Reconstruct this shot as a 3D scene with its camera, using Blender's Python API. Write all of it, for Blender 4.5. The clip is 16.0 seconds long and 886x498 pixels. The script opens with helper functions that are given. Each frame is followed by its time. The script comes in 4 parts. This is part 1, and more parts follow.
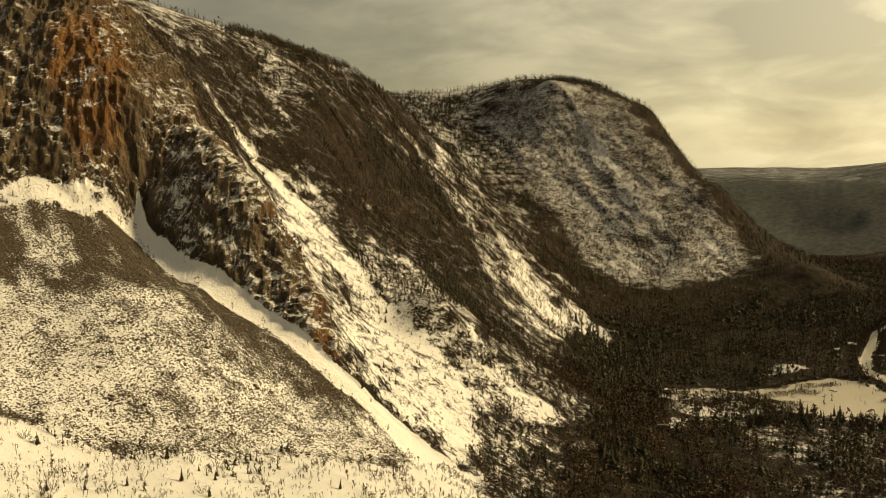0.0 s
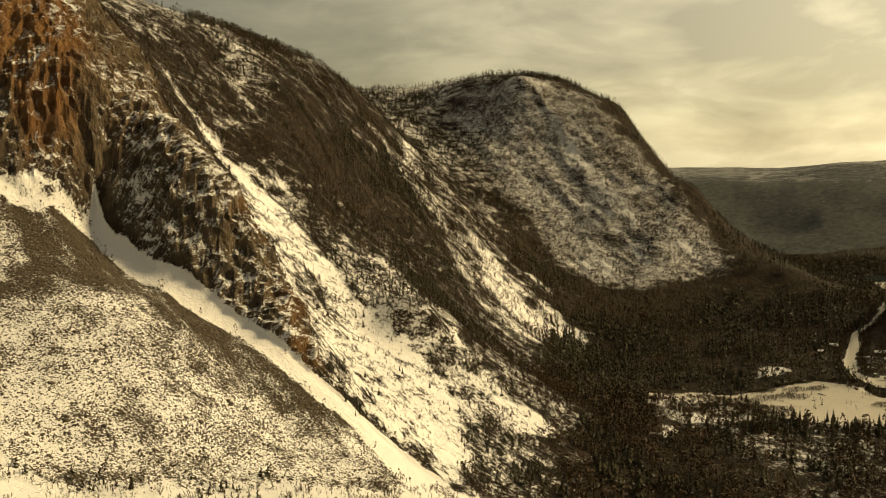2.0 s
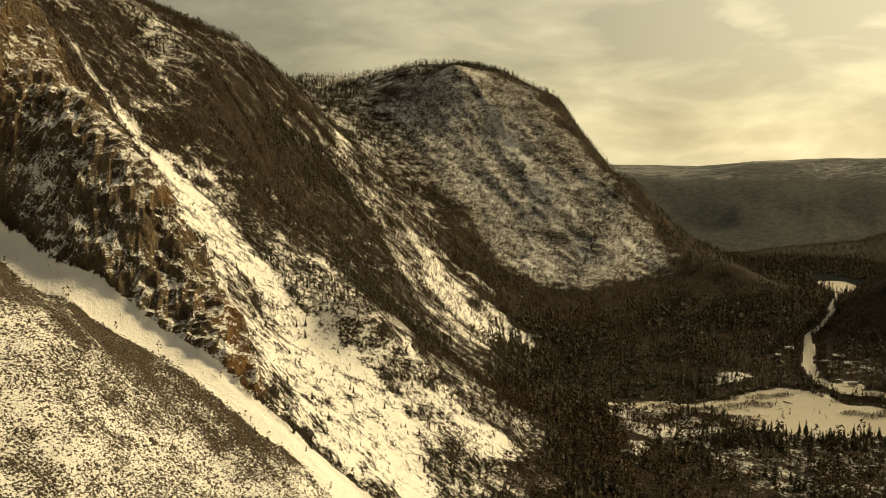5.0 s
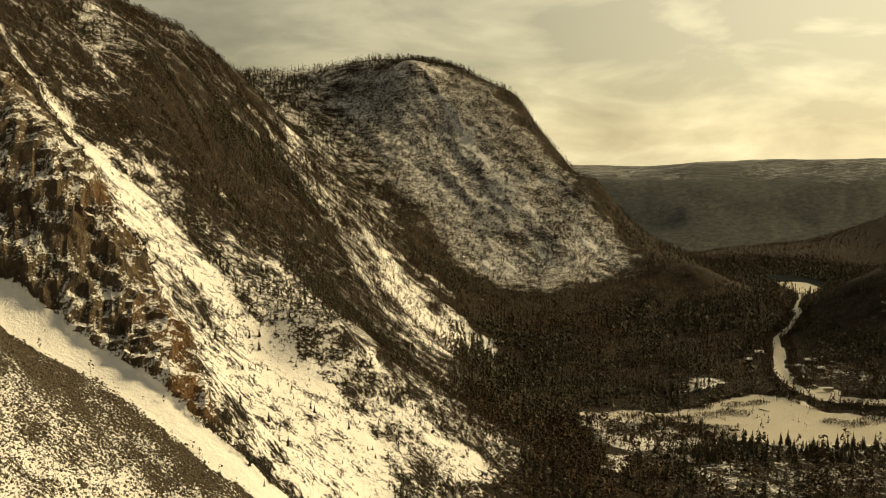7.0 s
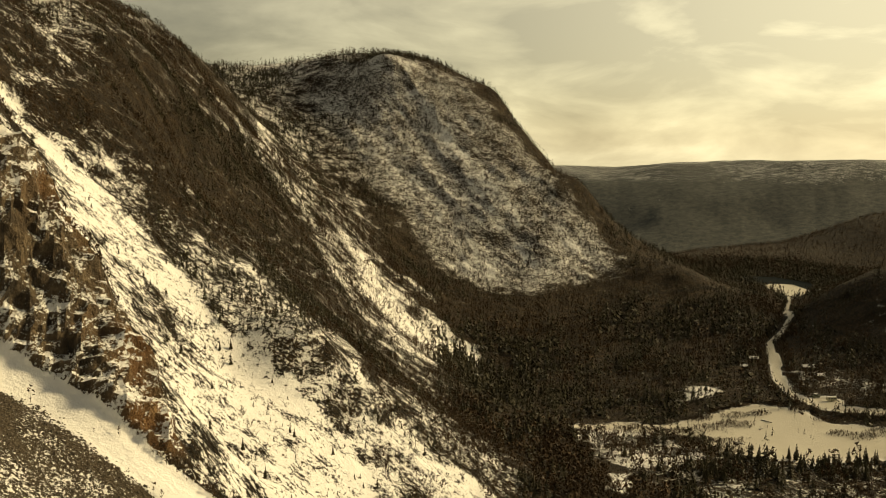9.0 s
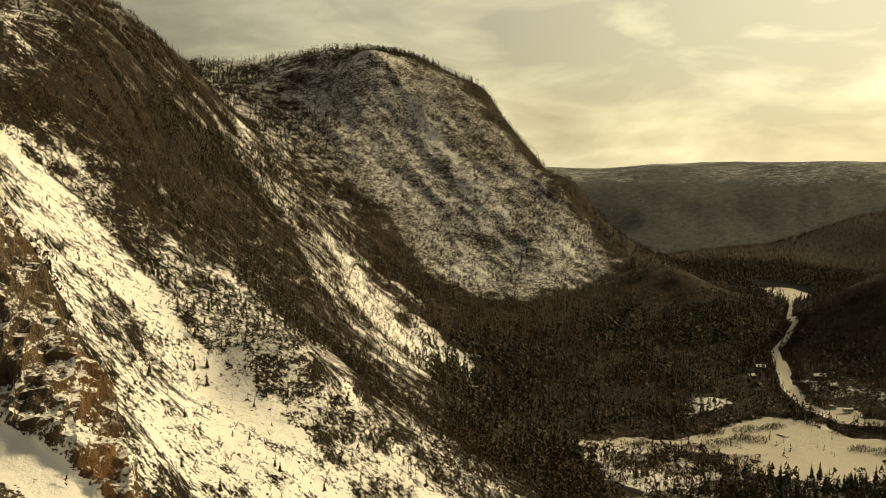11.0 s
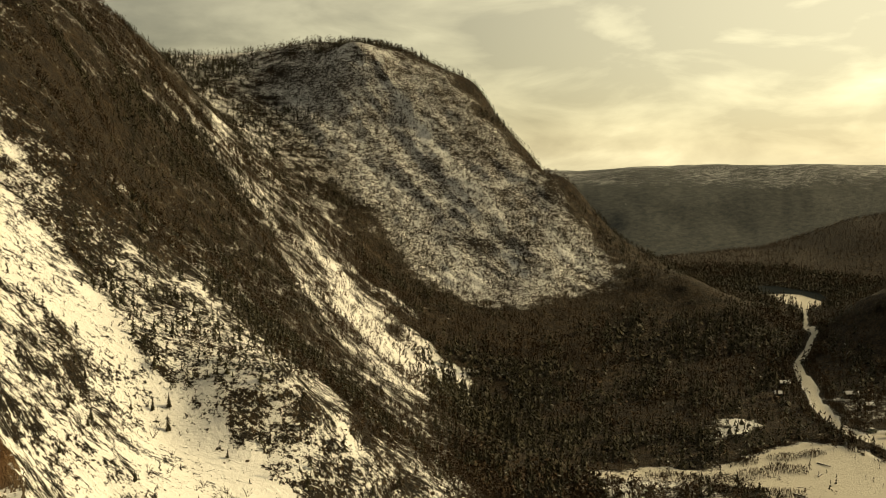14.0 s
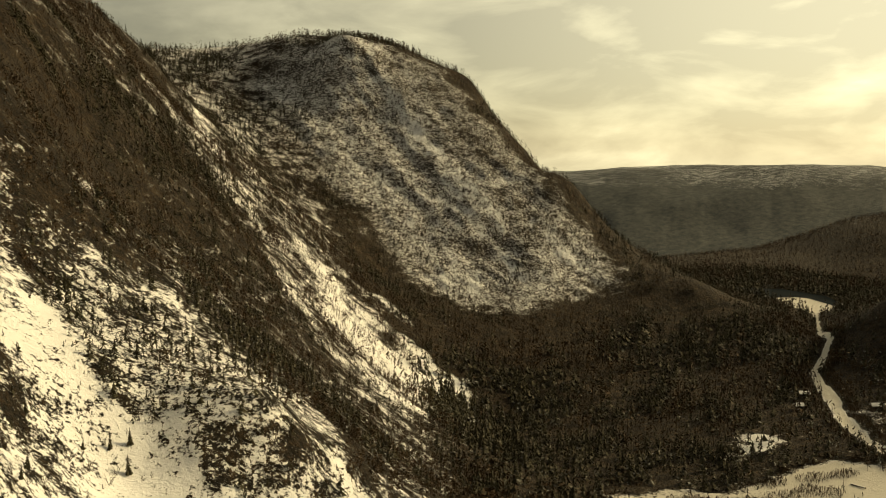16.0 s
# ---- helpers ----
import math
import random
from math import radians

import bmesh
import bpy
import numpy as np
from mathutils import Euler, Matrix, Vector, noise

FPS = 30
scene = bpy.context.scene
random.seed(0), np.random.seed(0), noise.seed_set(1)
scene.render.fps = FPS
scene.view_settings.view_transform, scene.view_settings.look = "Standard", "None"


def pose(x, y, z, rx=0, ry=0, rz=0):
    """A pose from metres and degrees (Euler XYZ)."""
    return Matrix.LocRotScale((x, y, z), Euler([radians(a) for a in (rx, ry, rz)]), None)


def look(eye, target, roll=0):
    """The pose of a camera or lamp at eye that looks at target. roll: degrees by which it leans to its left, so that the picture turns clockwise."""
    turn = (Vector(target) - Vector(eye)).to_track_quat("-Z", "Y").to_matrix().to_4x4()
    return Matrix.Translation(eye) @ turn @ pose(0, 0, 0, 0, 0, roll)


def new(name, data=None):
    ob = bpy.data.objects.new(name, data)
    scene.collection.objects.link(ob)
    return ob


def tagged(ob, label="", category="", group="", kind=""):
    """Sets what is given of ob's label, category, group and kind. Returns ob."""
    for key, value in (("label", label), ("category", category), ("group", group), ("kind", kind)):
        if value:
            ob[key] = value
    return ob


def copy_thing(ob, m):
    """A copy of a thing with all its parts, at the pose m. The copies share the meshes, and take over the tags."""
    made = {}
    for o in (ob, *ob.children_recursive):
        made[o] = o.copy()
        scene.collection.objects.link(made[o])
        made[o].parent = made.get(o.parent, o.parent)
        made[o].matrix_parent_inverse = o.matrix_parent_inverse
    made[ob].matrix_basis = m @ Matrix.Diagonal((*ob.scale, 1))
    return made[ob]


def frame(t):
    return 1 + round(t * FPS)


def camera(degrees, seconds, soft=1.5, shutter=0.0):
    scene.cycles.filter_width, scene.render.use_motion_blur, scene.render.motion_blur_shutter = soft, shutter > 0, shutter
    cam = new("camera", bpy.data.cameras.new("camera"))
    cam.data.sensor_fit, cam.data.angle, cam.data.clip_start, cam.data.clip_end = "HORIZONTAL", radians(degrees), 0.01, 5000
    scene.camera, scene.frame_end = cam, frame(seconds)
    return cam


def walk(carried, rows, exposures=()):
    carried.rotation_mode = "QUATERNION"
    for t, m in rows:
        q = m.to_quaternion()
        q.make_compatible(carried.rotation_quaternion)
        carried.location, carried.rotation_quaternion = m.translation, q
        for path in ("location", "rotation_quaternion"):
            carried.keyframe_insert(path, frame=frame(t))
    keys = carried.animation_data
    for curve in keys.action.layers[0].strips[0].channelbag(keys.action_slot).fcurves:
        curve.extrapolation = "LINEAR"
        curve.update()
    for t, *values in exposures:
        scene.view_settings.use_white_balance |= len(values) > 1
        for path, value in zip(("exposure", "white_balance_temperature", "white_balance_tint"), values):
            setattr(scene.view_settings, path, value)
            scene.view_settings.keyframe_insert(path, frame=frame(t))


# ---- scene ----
cam = camera(50.01, 16.0, soft=0.65)
# seconds, eye, tilt, heading, roll
PATH = [
    (0, -0.00, -0.00, 130.00, 84.738, 0.002, -1.007),
    (0.5, -3.04, 6.60, 129.51, 84.729, -0.496, -1.009),
    (1, -5.90, 13.32, 128.97, 84.707, -1.081, -0.987),
    (1.5, -8.44, 20.13, 128.29, 84.691, -2.097, -0.876),
    (2, -10.58, 27.02, 127.56, 84.668, -2.702, -0.809),
    (2.5, -12.44, 34.07, 127.00, 84.630, -3.378, -0.746),
    (3, -14.24, 41.40, 126.61, 84.584, -4.306, -0.646),
    (3.5, -15.94, 48.84, 126.26, 84.530, -5.233, -0.543),
    (4, -17.60, 56.40, 125.91, 84.479, -5.891, -0.462),
    (4.2, -18.24, 59.42, 125.76, 84.427, -6.159, -0.399),
    (6.3, -22.30, 90.64, 123.93, 84.367, -9.899, 0.001),
    (6.5, -22.54, 93.63, 123.70, 84.360, -10.160, 0.021),
    (7, -23.12, 101.11, 123.12, 84.349, -10.746, 0.062),
    (7.5, -23.60, 108.64, 122.51, 84.346, -11.276, 0.107),
    (8, -23.99, 116.26, 121.92, 84.347, -11.734, 0.208),
    (8.5, -24.22, 124.01, 121.34, 84.359, -12.185, 0.250),
    (9, -24.38, 131.68, 120.79, 84.362, -12.626, 0.315),
    (9.5, -24.46, 139.38, 120.29, 84.389, -13.110, 0.364),
    (9.7, -24.48, 142.46, 120.10, 84.409, -13.298, 0.402),
    (11.8, -22.71, 174.46, 117.83, 84.548, -14.086, 0.294),
    (12, -22.53, 177.65, 117.64, 84.568, -14.207, 0.333),
    (12.5, -22.10, 185.63, 117.15, 84.585, -14.451, 0.422),
    (13, -21.66, 193.69, 116.67, 84.595, -14.682, 0.449),
    (13.5, -21.15, 201.56, 116.18, 84.633, -14.870, 0.461),
    (14, -20.60, 209.24, 115.64, 84.653, -15.071, 0.457),
    (14.5, -19.79, 216.96, 115.16, 84.672, -15.249, 0.446),
    (15, -18.97, 224.78, 114.71, 84.682, -15.433, 0.423),
    (15.5, -18.08, 232.78, 114.16, 84.688, -15.665, 0.445),
    (16, -17.17, 240.80, 113.52, 84.706, -15.854, 0.461),
]
walk(cam, [(t, pose(x, y, z) @ pose(0, 0, 0, 0, 0, head) @ pose(0, 0, 0, tilt) @ pose(0, 0, 0, 0, 0, roll))
           for t, x, y, z, tilt, head, roll in PATH],
     exposures=[(0.0, -0.1, 9950, 6), (16.0, -0.05, 9200, 3)])

# ---- light and air ----
SUN_AZ, SUN_EL = radians(84), radians(25)     # azimuth from +y towards +x
world = bpy.data.worlds.new("winter_sky")
scene.world = world
world.use_nodes = True


def link(nt, a, b):
    nt.links.new(a, b)


def node(nt, kind, **inputs):
    n = nt.nodes.new(kind)
    for k, v in inputs.items():
        n.inputs[k.replace("_", " ")].default_value = v
    return n


def math_node(nt, op, a, b=None, clamp=False):
    n = nt.nodes.new("ShaderNodeMath")
    n.operation, n.use_clamp = op, clamp
    for k, v in enumerate((a, b)):
        if v is None:
            continue
        if isinstance(v, (int, float)):
            n.inputs[k].default_value = v
        else:
            nt.links.new(v, n.inputs[k])
    return n.outputs[0]


def ramp(nt, fac, stops):
    n = nt.nodes.new("ShaderNodeValToRGB")
    els = n.color_ramp.elements
    while len(els) < len(stops):
        els.new(0.5)
    for e, (p, c) in zip(els, stops):
        e.position = p
        e.color = (c, c, c, 1) if isinstance(c, (int, float)) else (*c, 1)
    nt.links.new(fac, n.inputs[0])
    return n.outputs[0]


def mix(nt, fac, a, b, blend="MIX"):
    n = nt.nodes.new("ShaderNodeMix")
    n.data_type, n.blend_type = "RGBA", blend
    for k, v in ((0, fac), (6, a), (7, b)):
        if isinstance(v, (int, float)):
            n.inputs[k].default_value = v
        elif isinstance(v, tuple):
            n.inputs[k].default_value = (*v, 1)
        else:
            nt.links.new(v, n.inputs[k])
    return n.outputs[2]


def noise_tex(nt, vec, scale, detail=5.0, rough=0.55, distort=0.0):
    n = nt.nodes.new("ShaderNodeTexNoise")
    n.inputs["Scale"].default_value, n.inputs["Detail"].default_value = scale, detail
    n.inputs["Roughness"].default_value, n.inputs["Distortion"].default_value = rough, distort
    nt.links.new(vec, n.inputs["Vector"])
    return n.outputs["Fac"]


def make_sky():
    nt = world.node_tree
    nt.nodes.clear()
    out = nt.nodes.new("ShaderNodeOutputWorld")
    bg = nt.nodes.new("ShaderNodeBackground")
    sky = nt.nodes.new("ShaderNodeTexSky")
    sky.sky_type, sky.sun_disc = "NISHITA", False
    sky.sun_elevation, sky.sun_rotation = SUN_EL, SUN_AZ
    co = nt.nodes.new("ShaderNodeTexCoord").outputs["Generated"]
    sep = nt.nodes.new("ShaderNodeSeparateXYZ")
    link(nt, co, sep.inputs[0])
    # layered winter cloud, drawn out towards the horizon
    squeeze = nt.nodes.new("ShaderNodeMapping")
    squeeze.inputs["Scale"].default_value = (1.0, 1.0, 3.0)
    squeeze.inputs["Location"].default_value = (0.3, 0.1, 0.35)
    link(nt, co, squeeze.inputs[0])
    n1 = noise_tex(nt, squeeze.outputs[0], 1.7, 4, 0.5, 0.5)
    n2 = noise_tex(nt, squeeze.outputs[0], 6.5, 7, 0.55, 0.35)
    tone = math_node(nt, "ADD", math_node(nt, "MULTIPLY", n1, 0.62), math_node(nt, "MULTIPLY", n2, 0.38))
    # brighter towards the veiled sun
    to_sun = nt.nodes.new("ShaderNodeVectorMath")
    to_sun.operation = "DOT_PRODUCT"
    link(nt, co, to_sun.inputs[0])
    ga, ge = radians(43), radians(19)
    to_sun.inputs[1].default_value = (math.sin(ga) * math.cos(ge), math.cos(ga) * math.cos(ge), math.sin(ge))
    glow = math_node(nt, "POWER", math_node(nt, "MAXIMUM", to_sun.outputs["Value"], 0.0), 7.0)
    base = ramp(nt, tone, [(0.42, (0.44, 0.42, 0.365)), (0.50, (0.68, 0.66, 0.57)), (0.57, (1.0, 0.99, 0.87))])
    lit = mix(nt, 1.0, base, mix(nt, glow, (0.212, 0.202, 0.188), (1.80, 1.83, 1.74)), "MULTIPLY")
    both = mix(nt, 0.03, lit, sky.outputs[0])
    link(nt, both, bg.inputs[0])
    bg.inputs[1].default_value = 1.0
    link(nt, bg.outputs[0], out.inputs[0])


make_sky()
sun_data = bpy.data.lights.new("sun", "SUN")
sun_data.energy, sun_data.angle, sun_data.color = 4.0, radians(12.0), (1.0, 0.87, 0.63)
sun = new("sun", sun_data)
sun.matrix_world = look((0, 0, 800), (-math.sin(SUN_AZ) * math.cos(SUN_EL), -math.cos(SUN_AZ) * math.cos(SUN_EL),
                                      800 - math.sin(SUN_EL)))

# ---- relief of the land ----
# [relief]
def value_noise(x, y, z, seed=0):
    """Smooth noise from -1 to 1 on a unit lattice."""
    xi, yi, zi = np.floor(x), np.floor(y), np.floor(z)
    fx, fy, fz = x - xi, y - yi, z - zi
    fx, fy, fz = (t * t * t * (t * (t * 6 - 15) + 10) for t in (fx, fy, fz))
    xi, yi, zi = (t.astype(np.int64) for t in (xi, yi, zi))

    def corner(a, b, c):
        h = (xi + a) * 374761393 + (yi + b) * 668265263 + (zi + c) * 2147483647 + seed * 974634777
        h = (h ^ (h >> 13)) * 1274126177 & 0x7FFFFFFF
        h = (h ^ (h >> 16)) & 0xFFFF
        return h / 32767.5 - 1.0

    def lerp(a, b, t):
        return a + (b - a) * t

    low = lerp(lerp(corner(0, 0, 0), corner(1, 0, 0), fx), lerp(corner(0, 1, 0), corner(1, 1, 0), fx), fy)
    top = lerp(lerp(corner(0, 0, 1), corner(1, 0, 1), fx), lerp(corner(0, 1, 1), corner(1, 1, 1), fx), fy)
    return lerp(low, top, fz)


def fbm(x, y, z, size, octaves=4, gain=0.5, seed=0, ridged=False):
    total, amp, norm = 0.0, 1.0, 0.0
    k = 1.0 / size
    for o in range(octaves):
        n = value_noise(x * k, y * k, z * k, seed + o * 7)
        if ridged:
            n = 1.0 - 2.0 * np.abs(n)
        total, norm = total + amp * n, norm + amp
        amp, k = amp * gain, k * 2.03
    return total / norm


# heights along the land's lines: x, y, z in metres
TALUS_CONE = [(-26, 261, 47), (-45, 275, 57), (-67, 262, 72), (-73, 281, 82), (-90, 225, 69), (-92, 262, 84),
              (-105, 295, 102), (-108, 312, 110), (-85, 300, 92), (-60, 296, 76), (-40, 290, 62), (-120, 285, 102)]
TALUS_TOE = [(-79, 220, 63), (-57, 240, 56), (-80, 188, 64), (-50, 210, 55), (-20, 236, 46), (-5, 278, 38),
             (-140, 240, 92), (-110, 180, 78)]
CRAG_FOOT = [(-104, 329, 112), (-87, 318, 97), (-69, 313, 87), (-54, 308, 77), (-38, 299, 66), (-25, 298, 55),
             (-13, 297, 43), (-2, 290, 35)]
CRAG_FACE = [(-69, 322, 107), (-73, 319, 100), (-58, 319, 90), (-84, 325, 112), (-46, 308, 76)]
CRAG_SPINE = [(-93, 350, 147), (-84, 338, 138), (-75, 331, 129), (-65, 332, 119), (-56, 332, 108), (-50, 327, 95),
              (-42, 316, 79), (-38, 305, 68)]
CRAG_BACK = [(-72, 430, 111), (-62, 392, 96), (-47, 352, 80), (-39, 345, 70), (-30, 334, 60), (-22, 324, 57),
             (-74, 366, 119), (-58, 346, 99), (-84, 400, 125)]
CLIFF_FOOT = [(-136, 297, 119), (-130, 304, 123), (-120, 311, 119), (-110, 319, 115), (-180, 285, 142)]
CLIFF_WALL = [(-142, 318, 149), (-131, 322, 149), (-118, 327, 149), (-108, 333, 149), (-103, 346, 152), (-98, 340, 140),
              (-100, 331, 124), (-185, 310, 175)]
CLIFF_BROW = [(-149, 337, 185), (-138, 343, 186), (-125, 353, 187), (-117, 372, 188), (-113, 388, 173), (-102, 384, 160),
              (-190, 335, 205)]
SNOW_GULLY = [(-94, 459, 135), (-70, 459, 112), (-52, 440, 93), (-32, 422, 77), (-24, 416, 70), (-27, 398, 62), (-41, 397, 75),
              (-10, 361, 51), (-5, 357, 46), (12, 335, 30)]
GULLY_BANK = [(13, 397, 48), (-5, 414, 71), (-19, 456, 75), (-40, 449, 84), (-49, 497, 110), (-66, 527, 139),
              (49, 396, 21), (30, 395, 34), (-96, 500, 156)]
MOUNTAIN_FACE = [(43, 504, 29), (64, 476, 16), (10, 470, 60), (-10, 550, 80), (-43, 540, 107), (-20, 576, 82), (-53, 596, 134), (-62, 632, 168), (-106, 560, 176), (-112, 584, 184), (-73, 585, 169), (20, 600, 62), (65, 621, 25),
                 (60, 658, 35), (43, 727, 68), (29, 794, 102), (-25, 816, 150), (-98, 520, 168), (-133, 568, 206),
                 (-10, 690, 106), (-116, 440, 168), (-100, 425, 147)]
MOUNTAIN_BROW = [(-143, 545, 207), (-128, 600, 206), (-107, 690, 210), (-80, 720, 195), (-45, 830, 187),
                 (-36, 850, 181), (-170, 640, 230), (-150, 450, 208), (-64, 780, 200)]
MOUNTAIN_TOP = [(-250, 500, 245), (-260, 700, 250), (-180, 850, 222), (-350, 350, 255), (-300, 900, 235), (-100, 930, 190)]
SPUR_TOE = [(70, 629, 20), (77, 642, 20), (100, 644, 4), (114, 662, 1), (110, 600, 0)]
RAVINE = [(157, 735, 16), (100, 800, 45), (60, 860, 92), (10, 920, 142), (-50, 1000, 185)]
DOME = [(135, 1007, 211), (186, 1037, 200), (71, 979, 165), (130, 932, 140), (110, 986, 205), (24, 1055, 199), (-18, 1106, 208), (168, 910, 124), (222, 893, 111),
        (236, 907, 112), (145, 816, 43), (180, 845, 68), (185, 833, 53), (242, 808, 41), (294, 851, 52), (80, 1040, 213), (114, 1020, 212),
        (215, 985, 179), (240, 930, 126), (255, 880, 102), (120, 1150, 215), (210, 1080, 185), (-60, 1130, 210)]
DOME_BACK = [(304, 779, 37), (277, 780, 31), (290, 757, 21), (197, 788, 31), (326, 848, 40), (370, 825, 14), (285, 940, 62), (310, 1060, 40), (380, 930, 14), (250, 1250, 90), (0, 1300, 190),
             (345, 980, 20), (260, 1020, 105)]
VALLEY = [(105, 407, 6), (130, 480, 1), (160, 433, 2), (193, 520, -1), (233, 537, 2), (262, 612, 3), (322, 677, 9), (300, 652, 6), (286, 630, 4), (352, 722, 12), (377, 753, 14),
          (303, 726, 14), (303, 700, 11), (223, 737, 11), (136, 658, -2), (193, 600, 1), (150, 560, -1), (120, 540, 0), (100, 320, 3),
          (60, 330, 8), (250, 400, -2), (260, 460, 0), (140, 250, 2), (200, 700, 4)]
RIGHT_BANK = [(372, 668, 42), (354, 663, 29), (360, 692, 27), (352, 706, 17), (330, 640, 15), (404, 690, 46), (470, 640, 70), (420, 790, 16),
              (520, 760, 28), (340, 560, 12), (420, 520, 40), (350, 380, 10), (600, 900, 4), (560, 500, 100)]
LAKE_BED = [(402, 850, 13), (440, 900, 13), (470, 960, 13), (520, 1020, 12), (400, 806, 14), (600, 1100, 0), (450, 1150, 5),
            (700, 1250, -25), (550, 1250, -20), (360, 1200, 20)]
NEAR_SIDE = [(-110, 120, 84), (-40, 120, 44), (30, 150, 14), (80, 200, 4), (-200, 150, 140), (-260, 260, 195),
             (-100, 0, 80), (-20, 0, 34), (60, 0, 4), (200, 100, 0), (350, 150, 10), (-250, 0, 175), (0, -200, 30),
             (200, -200, 0), (-250, -200, 180), (500, 0, 60), (500, 250, 70)]
LINES = (TALUS_CONE, TALUS_TOE, CRAG_FOOT, CRAG_FACE, CRAG_SPINE, CRAG_BACK, CLIFF_FOOT, CLIFF_WALL, CLIFF_BROW, SNOW_GULLY, GULLY_BANK, MOUNTAIN_FACE,
         MOUNTAIN_BROW, MOUNTAIN_TOP, SPUR_TOE, RAVINE, DOME, DOME_BACK, VALLEY, RIGHT_BANK, LAKE_BED, NEAR_SIDE)


ROUNDING = 7.0


def solve_relief():
    pts = np.array([p for line in LINES for p in line], float)
    gap = np.sqrt(((pts[:, None, :2] - pts[None, :, :2]) ** 2).sum(-1) + ROUNDING ** 2)
    n = len(pts)
    side = np.c_[np.ones(n), pts[:, :2] / 500]
    a = np.zeros((n + 3, n + 3))
    a[:n, :n] = -gap + 0.5 * np.eye(n)
    a[:n, n:], a[n:, :n] = side, side.T
    return pts, np.linalg.solve(a, np.r_[pts[:, 2], 0, 0, 0])


KNOTS, PULL = solve_relief()


def smooth_land(x, y):
    flat_x, flat_y = np.ravel(x), np.ravel(y)
    out = np.empty(len(flat_x))
    n = len(KNOTS)
    for s in range(0, len(flat_x), 40000):
        a, b = flat_x[s:s + 40000], flat_y[s:s + 40000]
        gap = np.sqrt((a[:, None] - KNOTS[:, 0]) ** 2 + (b[:, None] - KNOTS[:, 1]) ** 2 + ROUNDING ** 2)
        out[s:s + 40000] = -gap @ PULL[:n] + PULL[n] + PULL[n + 1] * a / 500 + PULL[n + 2] * b / 500
    return out.reshape(np.shape(x))


def step(a, b, v):
    t = np.clip((v - a) / (b - a), 0, 1)
    return t * t * (3 - 2 * t)


def far_land(x, y):
    """The lower country beyond the pass: a broad basin, a wooded hill and a long plateau."""
    r, az = np.hypot(x, y), np.degrees(np.arctan2(x, y))
    z = -60 - 200 * step(1500, 3000, r)
    crest = np.interp(az, [18, 24, 26.6, 29.4, 31.8, 33.9, 35.7, 42, 60], [-95, -72, -56, -45, -20, 6, 20, 55, 70])
    hill = np.exp(-((r - 1900) / 380) ** 2)
    z = z + (crest + 103) * hill
    brow = np.interp(az, [-60, 0, 15, 22, 25, 31, 34, 38, 41, 60], [150, 90, 60, 52, 76, 98, 104, 96, 60, 30])
    rise = step(3000, 4350, r)
    rough = fbm(x, y, 0 * x, 520, 5, 0.5, 40)
    z = z + (brow + 268) * rise ** 0.75 + rough * (18 + 42 * rise * (1 - rise) * 4)
    return z


def lay(x, y):
    """Height of the land."""
    x, y = np.asarray(x, float), np.asarray(y, float)
    r = np.hypot(x - 60, y - 500)
    near = 1 - step(640, 1100, r)
    z = np.where(near > 0, smooth_land(x, y), 0) * near + far_land(x, y) * (1 - near)
    return z
# [end relief]

# ---- covers of the land: snow, talus, bare rock, woods ----
# [covers]
def strip(x, y, line):
    """1 inside a band along a line of x, y, half-width."""
    best = np.full(np.shape(x), -1e9)
    for (x0, y0, w0), (x1, y1, w1) in zip(line, line[1:]):
        dx, dy = x1 - x0, y1 - y0
        t = np.clip(((x - x0) * dx + (y - y0) * dy) / (dx * dx + dy * dy), 0, 1)
        d = np.hypot(x - x0 - t * dx, y - y0 - t * dy)
        best = np.maximum(best, (w0 + t * (w1 - w0)) - d)
    return best


def area(x, y, corners):
    """Metres inside the outline (below 0 outside)."""
    inside = np.zeros(np.shape(x), bool)
    near = np.full(np.shape(x), 1e9)
    for (x0, y0), (x1, y1) in zip(corners, corners[1:] + corners[:1]):
        cross = ((y0 > y) != (y1 > y)) & (x < (x1 - x0) * (y - y0) / (y1 - y0 + 1e-9) + x0)
        inside ^= cross
        dx, dy = x1 - x0, y1 - y0
        t = np.clip(((x - x0) * dx + (y - y0) * dy) / (dx * dx + dy * dy), 0, 1)
        near = np.minimum(near, np.hypot(x - x0 - t * dx, y - y0 - t * dy))
    return np.where(inside, near, -near)


GULLY_SNOW = [(-94, 465), (-70, 465), (-50, 452), (-34, 427), (-21, 407), (-6, 390), (3, 376), (9, 356), (12, 326), (2, 296), (-1, 307), (-10, 332),
              (-21, 354), (-31, 375), (-45, 408), (-61, 420), (-75, 436)]
EDGE_SNOW = [(-106, 330), (-87, 319), (-69, 314), (-54, 309.5), (-39, 301.5), (-25, 300), (-13, 300), (2, 296), (4, 280), (-8, 274),
             (-19, 292), (-34, 294), (-46, 298), (-56, 305), (-72, 308), (-85, 312), (-94, 316), (-106, 325)]
CRAG_LEE = [(-92, 436), (-75, 434), (-61, 418), (-45, 408), (-31, 375), (-21, 354), (-10, 332), (0, 306), (-6, 304), (-18, 303), (-33, 304), (-40, 318),
            (-52, 345), (-62, 370), (-76, 395)]
BANK = [(-84, 468), (-64, 468), (-51, 463), (-34, 440), (-25, 417), (-14, 402), (-4, 391), (4, 375), (8, 356), (14, 357), (33, 398), (22, 413), (10, 433),
        (-6, 478), (-32, 484), (-56, 483), (-76, 489)]
